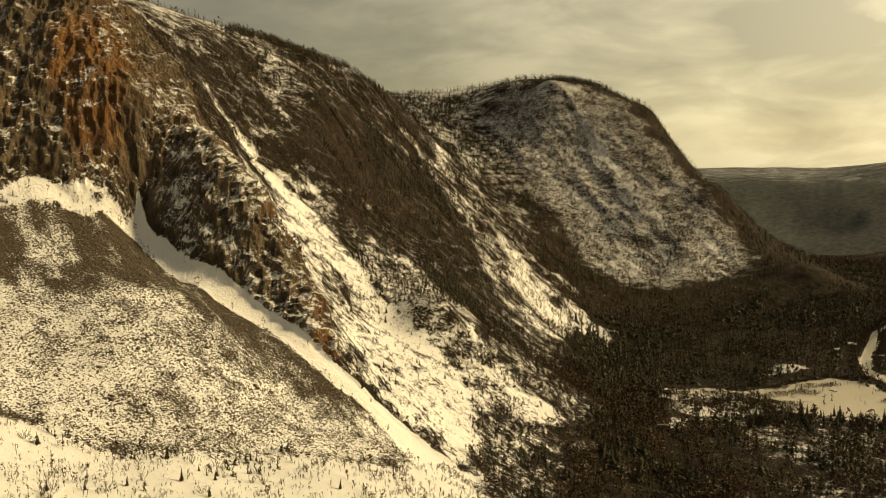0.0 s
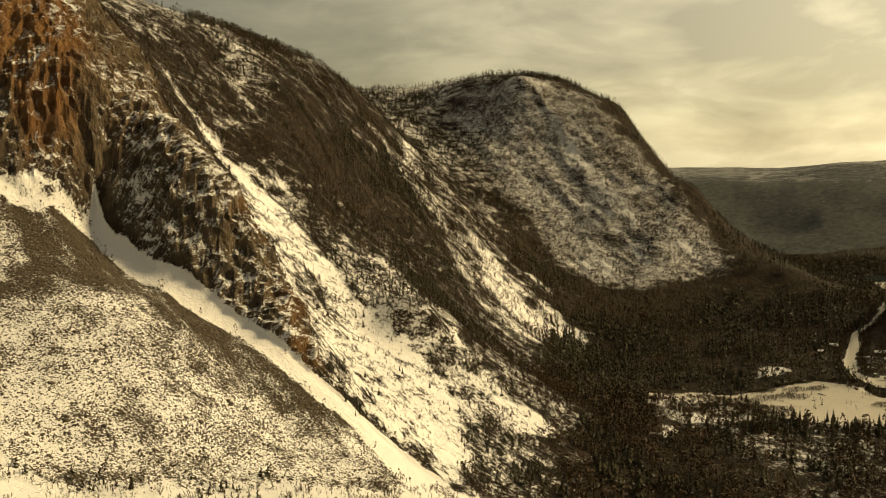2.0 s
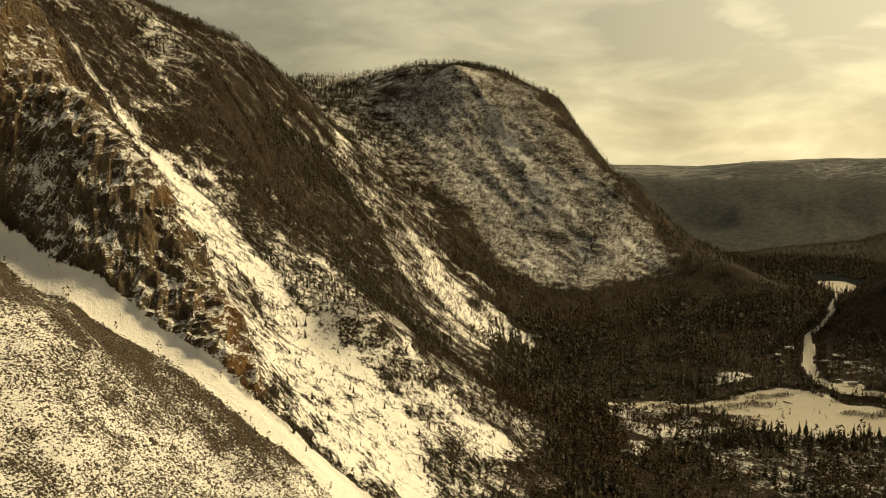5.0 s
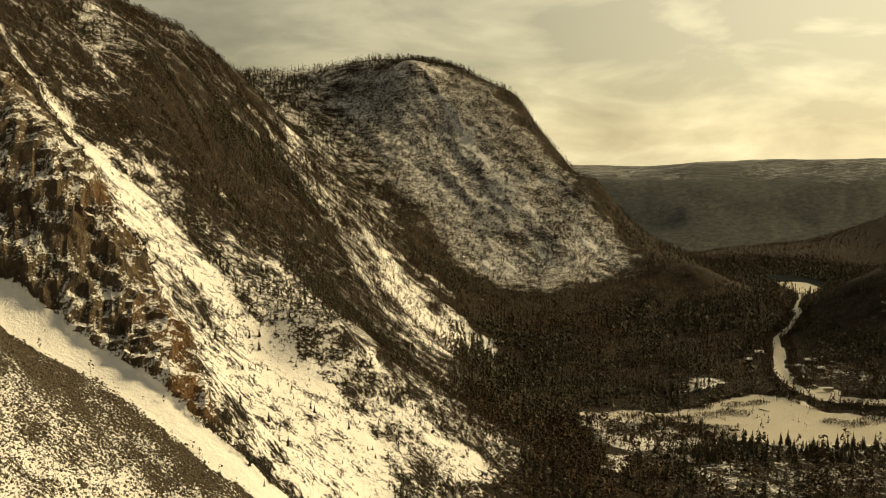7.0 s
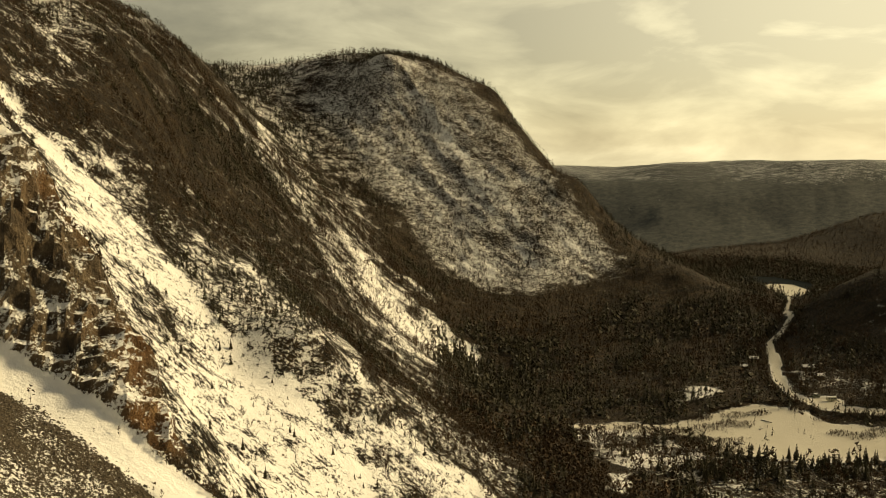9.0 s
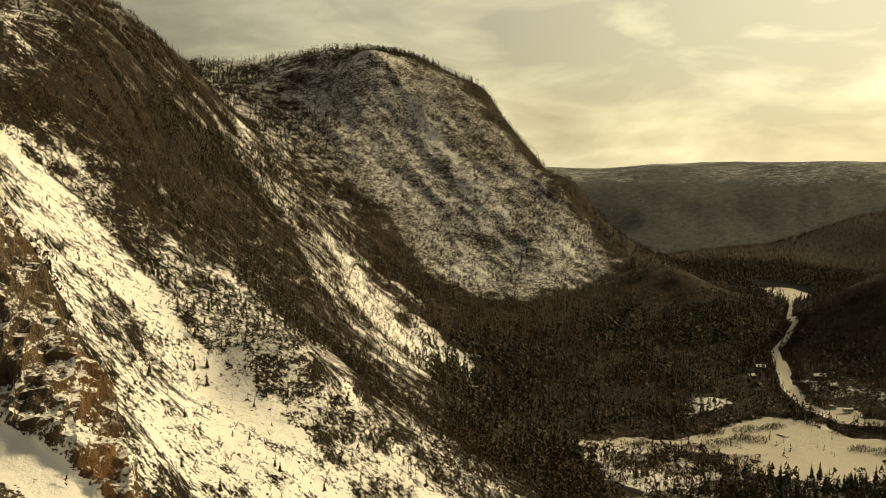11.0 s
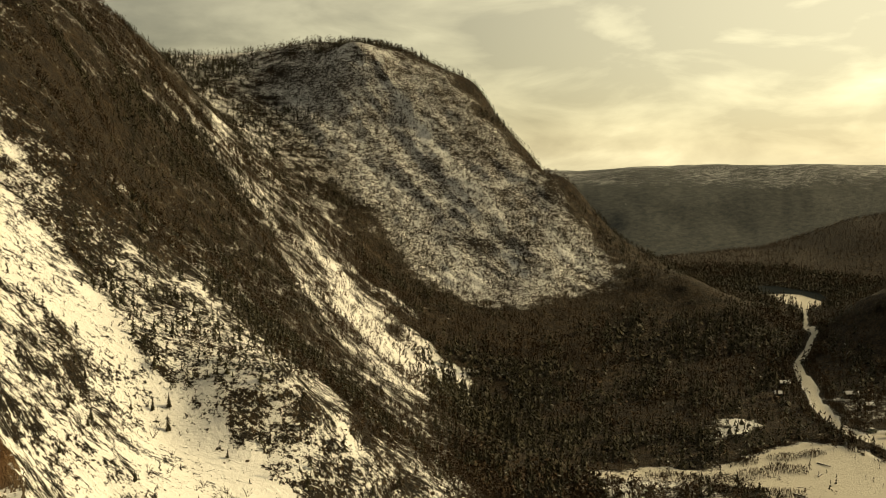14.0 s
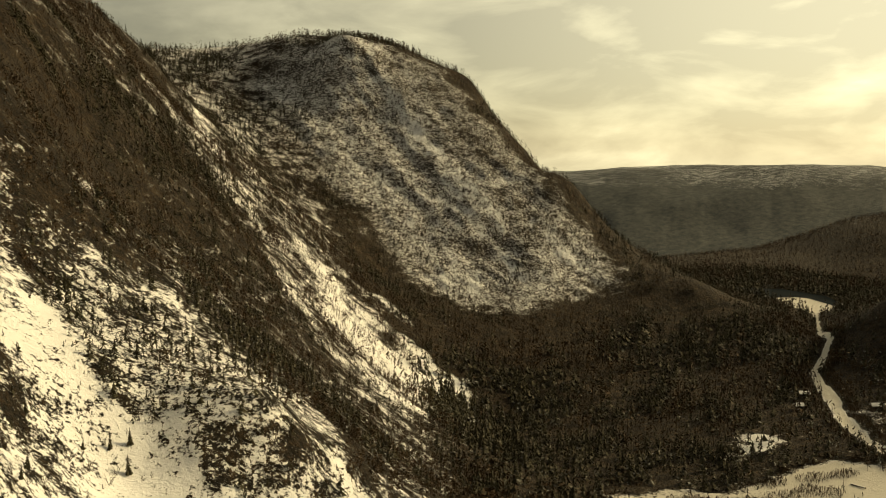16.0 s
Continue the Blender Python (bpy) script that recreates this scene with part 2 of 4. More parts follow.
SPUR_SNOW = [(55, 730), (64, 683), (80, 671), (92, 662), (86, 642), (72, 624), (62, 628), (53, 651)]
SPUR_DUST = [(47, 778), (58, 741), (90, 747), (104, 702), (117, 678), (104, 640), (84, 598), (62, 570), (48, 570), (40, 590), (34, 612), (24, 686),
             (-7, 743), (-25, 764), (-2, 860), (19, 827), (42, 799)]
SNOW_RIBS = ([(-129, 485, 1), (-112, 475, 2), (-97, 468, 2)], [(-117, 589, 4), (-90, 524, 4)],
             [(-56, 681, 4), (-26, 722, 5)], [(10, 410, 5), (26, 392, 6), (45, 395, 4)], [(186, 550, 3), (212, 568, 4)])
TOE_SNOW = [(27, 397), (38, 400), (53, 395), (46, 382), (31, 372), (26, 386)]
TALUS = [(-175, 280), (-138, 297), (-124, 306), (-115, 311), (-105, 326), (-94, 317), (-85, 312), (-72, 308), (-56, 305), (-46, 298),
         (-34, 294), (-19, 292), (-9, 273), (-30, 255), (-50, 243), (-68, 229), (-81, 218), (-93, 219), (-110, 212), (-150, 215)]
TALUS_DARK = [(-150, 290), (-137, 297), (-118, 311), (-104, 325), (-85, 312), (-40, 297), (-22, 291), (-50, 290), (-85, 294),
              (-99, 284), (-112, 275), (-126, 270), (-150, 262)]
BENCH = [(-170, 220), (-130, 212), (-93, 221), (-82, 220), (-60, 236), (-26, 260), (0, 292), (14, 300), (12, 270), (-4, 230),
         (-30, 170), (-120, 150), (-170, 180)]
CLIFFS = [(-230, 290), (-175, 292), (-138, 299), (-131, 310), (-120, 312), (-110, 320), (-104, 330), (-87, 320), (-69, 315),
          (-54, 311), (-39, 303), (-34, 306), (-40, 320), (-52, 334), (-64, 341), (-78, 348), (-92, 368), (-112, 390), (-135, 366),
          (-230, 350)]
APRON = [(-150, 290), (-140, 302), (-131, 311), (-120, 316), (-110, 322), (-104, 331), (-100, 327), (-108, 317), (-118, 308),
         (-128, 301), (-138, 293), (-150, 284)]
RUST = [(-134, 346), (-124, 352), (-114, 352), (-110, 337), (-112, 327), (-121, 319), (-126, 325), (-134, 328)]
DOME_ROCK = [(74, 1016), (112, 986), (163, 981), (194, 954), (218, 898), (236, 854), (255, 814), (240, 799), (190, 783), (158, 793), (130, 824), (95, 880),
             (78, 927), (61, 994)]
DOME_SLABS = [(83, 1007), (123, 988), (151, 946), (169, 894), (167, 844), (145, 831), (113, 876), (84, 933)]
DOME_WALL = [(163, 977), (201, 959), (219, 903), (231, 854), (203, 874), (180, 919)]
DOME_CHUTES = ([(125, 987, 4), (142, 953, 5), (152, 927, 6), (169, 894, 7), (186, 863, 7), (195, 847, 5)],
               [(166, 878, 4), (180, 843, 6), (190, 828, 7), (197, 806, 4)], [(140, 833, 3), (148, 807, 5)],
               [(154, 831, 3), (162, 802, 5)], [(226, 839, 4), (238, 808, 6)])
MEADOW = [(121, 530), (147, 534), (170, 527), (182, 533), (199, 537), (222, 541), (235, 528), (242, 507), (262, 488), (310, 466), (310, 452),
          (236, 458), (219, 462), (188, 469), (170, 480), (172, 501), (151, 515), (122, 517)]
BRUSHY = [(199, 559), (220, 573), (223, 548), (199, 533), (176, 520), (152, 513), (164, 524), (182, 534)]
LANE_SIDE = [(274, 592), (300, 582), (300, 520), (262, 534), (250, 544), (258, 573)]
CLEARING_EDGE = [(122, 532), (165, 518), (163, 472), (139, 458), (126, 457), (102, 410), (94, 402), (105, 436), (118, 456), (113, 483)]
GLADE = [(108, 448), (119, 450), (104, 414), (98, 426)]
DARK_WOODS = [(-102, 510), (-77, 502), (-54, 486), (-32, 486), (-11, 478), (9, 455), (23, 427), (40, 447), (42, 542), (35, 586), (17, 689), (-8, 712),
              (-34, 677), (-53, 630), (-74, 616)]
LANE = [(394, 776, 3), (375, 750, 2.5), (352, 718, 2.5), (337, 689, 2.6), (300, 653, 3.2), (282, 618, 3.2), (262, 584, 3), (250, 553, 3.2),
        (247, 538, 3.4), (252, 525, 4), (268, 511, 5), (310, 490, 5)]
LAKE = [(412, 849), (430, 848), (437, 842), (428, 800), (410, 779), (396, 772), (390, 776), (398, 808)]
WATER = [(418, 902), (448, 888), (456, 846), (436, 798), (428, 800), (437, 842), (430, 848), (412, 849)]
BASE = [(-200, 60), (0, 60), (150, 40), (230, 20), (300, 35), (345, 60), (410, 75), (480, 75), (560, 90), (600, 95), (660, 120),
        (745, 150)]
RAVINE_LINE = [(-600, 1220), (-60, 1010), (0, 930), (60, 860), (100, 800), (150, 745), (400, 700)]


def covers(x, y):
    """Snow field, talus, bare rock, warm rock, woods: five shares for each place."""
    wob = fbm(x, y, 0 * x, 22, 4, 0.55, 3)
    wob2 = fbm(x, y, 0 * x, 7, 3, 0.6, 5)
    j = wob * 5 + wob2 * 2.5
    z = lay(x, y)
    nx, ny = (lay(x + 1.5, y) - z) / 1.5, (lay(x, y + 1.5) - z) / 1.5
    steep = np.hypot(nx, ny)
    gully = step(-2.5, 2.5, area(x, y, GULLY_SNOW) + 1.1 * j)
    edge = step(-1.2, 1.2, area(x, y, EDGE_SNOW) + 0.25 * j)
    edge = np.maximum(edge, step(-1.5, 1.5, area(x, y, APRON) - 1 + 0.8 * j) * 0.5)
    spur = step(-2, 3, area(x, y, SPUR_SNOW) + 6 + 2.0 * j)
    toe = step(-2, 2, area(x, y, TOE_SNOW) + 0.6 * j)
    lee = step(-3, 3, area(x, y, CRAG_LEE) + 0.6 * j) * (1 - gully) * (1 - edge)
    bank = step(-3, 3, area(x, y, BANK) + 0.8 * j) * (1 - gully)
    dust = step(-5, 5, area(x, y, SPUR_DUST) + 7 + 1.5 * j)
    for line in SNOW_RIBS:
        dust = np.maximum(dust, step(-5, 4, strip(x, y, line) + 1.5 * j))
    dust = dust * np.clip(0.6 + 1.5 * fbm(x, y, 0 * x, 16, 3, 0.55, 9), 0.05, 1.3)
    bench = step(-2, 3, area(x, y, BENCH) + 0.7 * j)
    meadow = step(-3, 3, area(x, y, MEADOW) + 1.2 * j)
    glade = step(-2, 2, area(x, y, GLADE) + 1.6 * j) * 0.6
    brushy = np.maximum(0.15 * step(-3, 3, area(x, y, BRUSHY) + 1.2 * j), 0.7 * step(-3, 3, area(x, y, LANE_SIDE) + 1.2 * j))
    brushy = np.maximum(brushy, step(-2, 4, area(x, y, CLEARING_EDGE) + 1.2 * j) * 1.1)
    lane = step(-0.8, 0.8, strip(x, y, LANE) - 0.5 + 0.3 * j)
    lane = np.maximum(lane, step(9, 6, np.hypot(x - 258, y - 533)))
    water = step(-1, 1, area(x, y, WATER))
    lake = np.maximum(step(-1, 1, area(x, y, LAKE)), water)
    talus = step(-2, 2, area(x, y, TALUS) + 0.5 * j) * (1 - edge)
    dark = step(-8, 8, area(x, y, TALUS_DARK) + 2.0 * j) * talus
    rock = step(-2, 2, area(x, y, CLIFFS) + 0.3 * j) * (1 - talus) * (1 - edge)
    dome = step(-12, 12, area(x, y, DOME_ROCK) + 12 + 3 * j)
    dusted = step(-10, 10, area(x, y, DOME_SLABS) + 2 * j) - step(-8, 8, area(x, y, DOME_WALL) + 2 * j)
    slab = np.maximum.reduce([step(-3, 4, strip(x, y, line) + 0.9 * j - 1.5) for line in DOME_CHUTES])
    snow = np.maximum.reduce([gully, edge, bench * (1 - talus), meadow, lane, lake, glade]) * (1 - rock)
    warm = rock * np.maximum(step(-4, 4, area(x, y, RUST) + 0.8 * j) * 0.95,
                             (0.22 + 0.5 * step(-80, -60, x)) * step(-0.15, 0.3, fbm(x, y, z * 0.3, 18, 3, 0.5, 11)))
    woods = (1 - snow) * (1 - talus) * (1 - 0.8 * rock) * (1 - 0.88 * lee) * (1 - 0.5 * bank) * (1 - 0.3 * dust) * (1 - 0.35 * spur) * (1 - 0.2 * brushy)
    woods = woods * (1 - 0.35 * dome) * (1 - 0.6 * slab)
    valley = 1 - step(8, 25, z)
    rad = np.hypot(x, y)
    far = np.maximum(step(1100, 1500, rad), 0.8 * step(300, 380, x) * step(840, 920, y))
    # share of far land: carries the painted haze tint, and its snow
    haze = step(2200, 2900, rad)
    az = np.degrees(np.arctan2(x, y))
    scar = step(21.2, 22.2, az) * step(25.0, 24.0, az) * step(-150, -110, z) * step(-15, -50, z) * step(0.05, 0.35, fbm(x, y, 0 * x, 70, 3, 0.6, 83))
    dim = step(-8, 8, area(x, y, DARK_WOODS) + 2 * j)
    foot = (1 - dome) * (1 - dust) * step(60, 110, x) * step(600, 680, y) * (1 - far)
    lying = (0.368 - 0.15 * valley * (1 - np.minimum(1, 1.4 * dust)) + 0.09 * valley * step(105, 150, x) * step(500, 470, y) - 0.04 * step(290, 340, x) * step(540, 620, y) * (1 - far) - 0.135 * foot - 0.028 * dim + 0.12 * brushy + 0.075 * lee + (0.40 * edge + (0.10 - 0.15 * step(215, 165, x)) * meadow) * (1 - rock) + 0.20 * snow - 0.105 * gully - 0.11 * bench + 0.10 * spur + 0.25 * np.maximum(lane, lake) + 0.065 * talus - 0.15 * dark * np.clip(0.8 + 1.2 * fbm(x + 0.8 * y, 0.3 * (y - 0.8 * x), 0 * x, 9, 3, 0.6, 73), 0.2, 1.2) + rock * (0.015 + 0.045 * step(-104, -88, x)) + 0.02 * bank + 0.08 * toe
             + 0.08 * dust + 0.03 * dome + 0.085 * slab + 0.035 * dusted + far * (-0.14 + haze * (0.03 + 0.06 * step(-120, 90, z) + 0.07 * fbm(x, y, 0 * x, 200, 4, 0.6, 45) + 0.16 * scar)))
    return dict(z=z, gx=nx, gy=ny, snow=snow, talus=talus, rock=rock, warm=warm, woods=woods, dark=dark, steep=steep, lying=lying, dome=dome,
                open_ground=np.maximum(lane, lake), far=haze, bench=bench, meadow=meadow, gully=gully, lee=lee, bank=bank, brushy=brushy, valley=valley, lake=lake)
# [end covers]


# ---- materials ----
def material(name, rough=0.8):
    m = bpy.data.materials.new(name)
    m.use_nodes = True
    nt = m.node_tree
    bsdf = nt.nodes["Principled BSDF"]
    bsdf.inputs["Roughness"].default_value = rough
    bsdf.inputs["Specular IOR Level"].default_value = 0.25
    return m, nt, bsdf


def bump(nt, bsdf, height, strength, distance):
    n = nt.nodes.new("ShaderNodeBump")
    n.inputs["Strength"].default_value, n.inputs["Distance"].default_value = strength, distance
    link(nt, height, n.inputs["Height"])
    link(nt, n.outputs[0], bsdf.inputs["Normal"])


def attribute(nt, name):
    n = nt.nodes.new("ShaderNodeAttribute")
    n.attribute_name = name
    return n.outputs["Fac"]


def land_material():
    m, nt, bsdf = material("snowy_rock_and_litter", 0.9)
    geo = nt.nodes.new("ShaderNodeNewGeometry")
    pos = geo.outputs["Position"]
    nz = nt.nodes.new("ShaderNodeSeparateXYZ")
    link(nt, geo.outputs["Normal"], nz.inputs[0])
    up = nz.outputs[2]
    fine = noise_tex(nt, pos, 0.9, 6, 0.65)
    mid = noise_tex(nt, pos, 0.16, 6, 0.6)
    wide = noise_tex(nt, pos, 0.035, 5, 0.55)
    stretch = nt.nodes.new("ShaderNodeMapping")
    stretch.inputs["Scale"].default_value = (1, 1, 0.30)
    link(nt, pos, stretch.inputs[0])
    flute = noise_tex(nt, stretch.outputs[0], 0.30, 8, 0.7, 0.5)
    slide = nt.nodes.new("ShaderNodeMapping")
    slide.vector_type = "TEXTURE"
    slide.inputs["Rotation"].default_value = (0, radians(30), radians(-45))
    slide.inputs["Scale"].default_value = (5, 1.1, 1.1)
    link(nt, pos, slide.inputs[0])
    streak = noise_tex(nt, slide.outputs[0], 0.9, 5, 0.6)
    # rock
    grey = ramp(nt, flute, [(0.34, (0.050, 0.040, 0.031)), (0.5, (0.145, 0.108, 0.072)), (0.66, (0.26, 0.195, 0.13))])
    ochre = ramp(nt, flute, [(0.3, (0.075, 0.036, 0.018)), (0.5, (0.25, 0.12, 0.046)), (0.72, (0.34, 0.20, 0.09))])
    rock = mix(nt, attribute(nt, "warm"), grey, ochre)
    # shade of rock recesses painted as dark blotches, which also hold more snow
    painted_recess = math_node(nt, "MULTIPLY", math_node(nt, "SUBTRACT", noise_tex(nt, stretch.outputs[0], 0.10, 4, 0.65, 0.6), 0.51), 7.0, True)
    rock = mix(nt, math_node(nt, "MULTIPLY", painted_recess, 0.3), rock, (0.05, 0.042, 0.035))
    grain = noise_tex(nt, pos, 1.9, 4, 0.7)
    stones = ramp(nt, grain, [(0.3, (0.045, 0.036, 0.027)), (0.65, (0.17, 0.135, 0.095))])
    tuft = math_node(nt, "ADD", math_node(nt, "MULTIPLY", mid, 0.35), math_node(nt, "MULTIPLY", fine, 0.65))
    litter = ramp(nt, tuft, [(0.42, (0.010, 0.007, 0.004)), (0.5, (0.026, 0.017, 0.008)), (0.60, (0.070, 0.044, 0.022))])
    slab = ramp(nt, flute, [(0.32, (0.034, 0.029, 0.024)), (0.6, (0.125, 0.105, 0.084))])
    litter = mix(nt, attribute(nt, "dome"), litter, slab)
    # aerial haze painted into the far land's colour: paler and bluer
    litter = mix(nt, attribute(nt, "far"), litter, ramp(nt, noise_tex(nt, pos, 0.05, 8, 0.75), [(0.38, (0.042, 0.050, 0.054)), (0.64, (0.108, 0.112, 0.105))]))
    soil = mix(nt, attribute(nt, "rock"), mix(nt, attribute(nt, "talus"), litter, stones), rock)
    # snow that lies: full in the snow fields, flecks elsewhere, little on steep faces
    fleck = noise_tex(nt, pos, 0.75, 3, 0.75, 0.4)
    tiny = noise_tex(nt, pos, 1.9, 3, 0.7, 0.2)
    speck = math_node(nt, "ADD", math_node(nt, "MULTIPLY", fleck, 0.6), math_node(nt, "MULTIPLY", tiny, 0.4))
    speck = mix(nt, math_node(nt, "MAXIMUM", attribute(nt, "talus"), math_node(nt, "MULTIPLY", attribute(nt, "rock"), 0.6)), speck, tiny)
    patch = math_node(nt, "ADD", math_node(nt, "MULTIPLY", mid, 0.36), math_node(nt, "MULTIPLY", wide, 0.24))
    patch = math_node(nt, "ADD", patch, math_node(nt, "MULTIPLY", speck, 0.70))
    patch = math_node(nt, "ADD", patch, math_node(nt, "MULTIPLY", math_node(nt, "SUBTRACT", streak, 0.5), math_node(nt, "ADD", 0.04, math_node(nt, "ADD", math_node(nt, "MULTIPLY", attribute(nt, "lee"), 0.20), math_node(nt, "MULTIPLY", attribute(nt, "talus"), 0.10)))))
    patch = math_node(nt, "ADD", patch, math_node(nt, "MULTIPLY", math_node(nt, "SUBTRACT", speck, 0.5), math_node(nt, "MULTIPLY", attribute(nt, "dome"), 1.1)))
    patch = math_node(nt, "ADD", patch, -0.045)
    want = math_node(nt, "ADD", attribute(nt, "lying"), math_node(nt, "MULTIPLY", math_node(nt, "MULTIPLY", painted_recess, attribute(nt, "rock")), 0.07))
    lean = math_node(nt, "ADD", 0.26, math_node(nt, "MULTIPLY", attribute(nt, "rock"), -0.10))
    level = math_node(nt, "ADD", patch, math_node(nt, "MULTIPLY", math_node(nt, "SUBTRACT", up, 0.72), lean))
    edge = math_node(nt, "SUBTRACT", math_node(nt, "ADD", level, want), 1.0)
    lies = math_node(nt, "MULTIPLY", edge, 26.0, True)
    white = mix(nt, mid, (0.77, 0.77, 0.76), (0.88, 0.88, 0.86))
    # duller, browner snow colour on the clearing, lane and lake
    white = mix(nt, attribute(nt, "dull_snow"), white, mix(nt, wide, (0.48, 0.45, 0.38), (0.66, 0.63, 0.56)))
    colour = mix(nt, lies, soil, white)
    link(nt, colour, bsdf.inputs["Base Color"])
    h = math_node(nt, "ADD", math_node(nt, "MULTIPLY", flute, 1.0), math_node(nt, "MULTIPLY", fine, 0.8))
    h = math_node(nt, "MULTIPLY", h, math_node(nt, "SUBTRACT", 1.0, math_node(nt, "MULTIPLY", lies, 0.85)))
    bump(nt, bsdf, h, 1.0, 2.6)
    return m


LAND = land_material()


def foliage_material(name, dark, light, snow_share):
    m, nt, bsdf = material(name, 0.85)
    geo = nt.nodes.new("ShaderNodeNewGeometry")
    pos = geo.outputs["Position"]
    stand = math_node(nt, "ADD", math_node(nt, "MULTIPLY", math_node(nt, "SUBTRACT", noise_tex(nt, pos, 0.15, 3, 0.65), 0.5), 3.2), 0.35, True)
    share = math_node(nt, "ADD", math_node(nt, "MULTIPLY", stand, 0.7), math_node(nt, "MULTIPLY", geo.outputs["Random Per Island"], 0.3))
    tone = ramp(nt, share, [(0.0, dark), (1.0, light)])
    sep = nt.nodes.new("ShaderNodeSeparateXYZ")
    link(nt, geo.outputs["Normal"], sep.inputs[0])
    n = noise_tex(nt, pos, 1.3, 4, 0.6)
    up = math_node(nt, "ADD", math_node(nt, "MULTIPLY", math_node(nt, "ABSOLUTE", sep.outputs[2]), 0.35), n)
    lies = math_node(nt, "MULTIPLY", math_node(nt, "SUBTRACT", up, 1.0 - snow_share), 6.0, True)
    link(nt, mix(nt, lies, tone, (0.72, 0.72, 0.74)), bsdf.inputs["Base Color"])
    return m


SPRUCE = foliage_material("spruce_needles", (0.025, 0.023, 0.012), (0.064, 0.054, 0.026), 0.15)
TWIGS = foliage_material("bare_twigs", (0.030, 0.019, 0.010), (0.098, 0.058, 0.027), 0.11)
STONE = foliage_material("talus_stone", (0.05, 0.042, 0.034), (0.17, 0.14, 0.105), 0.12)


# ---- the land itself ----
def mesh_from(name, verts, faces, mat, smooth=True, sides=4):
    """A mesh from arrays: verts (n, 3), faces (m, sides)."""
    me = bpy.data.meshes.new(name)
    me.vertices.add(len(verts))
    me.vertices.foreach_set("co", np.asarray(verts, np.float32).ravel())
    me.loops.add(faces.size)
    me.loops.foreach_set("vertex_index", np.asarray(faces, np.int32).ravel())
    me.polygons.add(len(faces))
    me.polygons.foreach_set("loop_start", np.arange(0, faces.size, sides, dtype=np.int32))
    me.polygons.foreach_set("loop_total", np.full(len(faces), sides, np.int32))
    me.polygons.foreach_set("use_smooth", np.broadcast_to(smooth, len(faces)).copy())
    me.update(calc_edges=True)
    me.materials.append(mat)
    return me


CENTRE = (-20.0, 60.0)


def relief_detail(x, y, cov):
    """Broken rock, ribs, drifts and hummocks on the smooth land."""
    z, gx, gy = cov["z"], cov["gx"], cov["gy"]
    r = np.hypot(x - CENTRE[0], y - CENTRE[1])
    near = 1 - step(1100, 1600, r)
    # buttresses and upright flutes, with ledges across them
    crag = fbm(x, y, z * 0.30, 24, 2, 0.45, 21, True) * 1.9 + fbm(x, y, z * 0.16, 8.5, 2, 0.5, 25, True) * 1.2 - 1.2
    crag = crag + fbm(x, y, z * 0.35, 3.0, 2, 0.6, 29, True) * 1.7 + fbm(x * 0.35, y * 0.35, z * 0.9 + 0.5 * x, 6, 3, 0.6, 27, True) * 0.6 + fbm(x, y, z * 0.12, 4.2, 3, 0.6, 28, True) * 1.5
    # ribs that run down the dome and the mountainside
    across, along = 0.86 * x + 0.5 * y, -0.5 * x + 0.86 * y
    ribs = fbm(across, along * 0.22, 0 * x, 34, 4, 0.55, 35, True) * 2.4 + fbm(across, along * 0.4, z * 0.5, 9, 3, 0.6, 37, True) * 1.7 + fbm(x, y, z, 5.5, 2, 0.6, 43, True) * 0.4
    edge_line = np.interp(along, [600, 640, 700, 760, 815], [605, 601, 600, 604, 592])
    arete = 1.5 * np.exp(-((across - edge_line) / 13) ** 2) * step(580, 660, along) * (1 - step(790, 830, along))
    push = cov["rock"] * crag * near + cov["dome"] * (1 - cov["rock"]) * (ribs + arete)
    slope = (1 - cov["valley"]) * (1 - cov["dome"]) * (1 - cov["rock"]) * (1 - cov["talus"]) * (1 - 0.7 * cov["snow"]) * near
    fold = fbm(x, y, z, 22, 4, 0.5, 39, True) * 1.3
    push = push + slope * step(0.35, 0.7, cov["steep"]) * fold
    gorge = fbm(x, y, 0 * x, 260, 4, 0.55, 47, True) * 5 * step(0.10, 0.3, cov["steep"]) * cov["far"]
    push = push + gorge
    hum = (fbm(x, y, 0 * x, 30, 4, 0.5, 31) * 1.6 + fbm(x, y, 0 * x, 8, 2, 0.5, 33) * 0.6) * near
    calm = np.maximum(cov["open_ground"], cov["meadow"] * 0.75)
    z = z + hum * (1 - calm) * (1 - 0.6 * cov["snow"]) * (1 - cov["rock"])
    z = z + (13.9 - z) * cov["lake"]
    k = push / np.sqrt(1 + gx * gx + gy * gy)
    return x - k * gx, y - k * gy, z + k


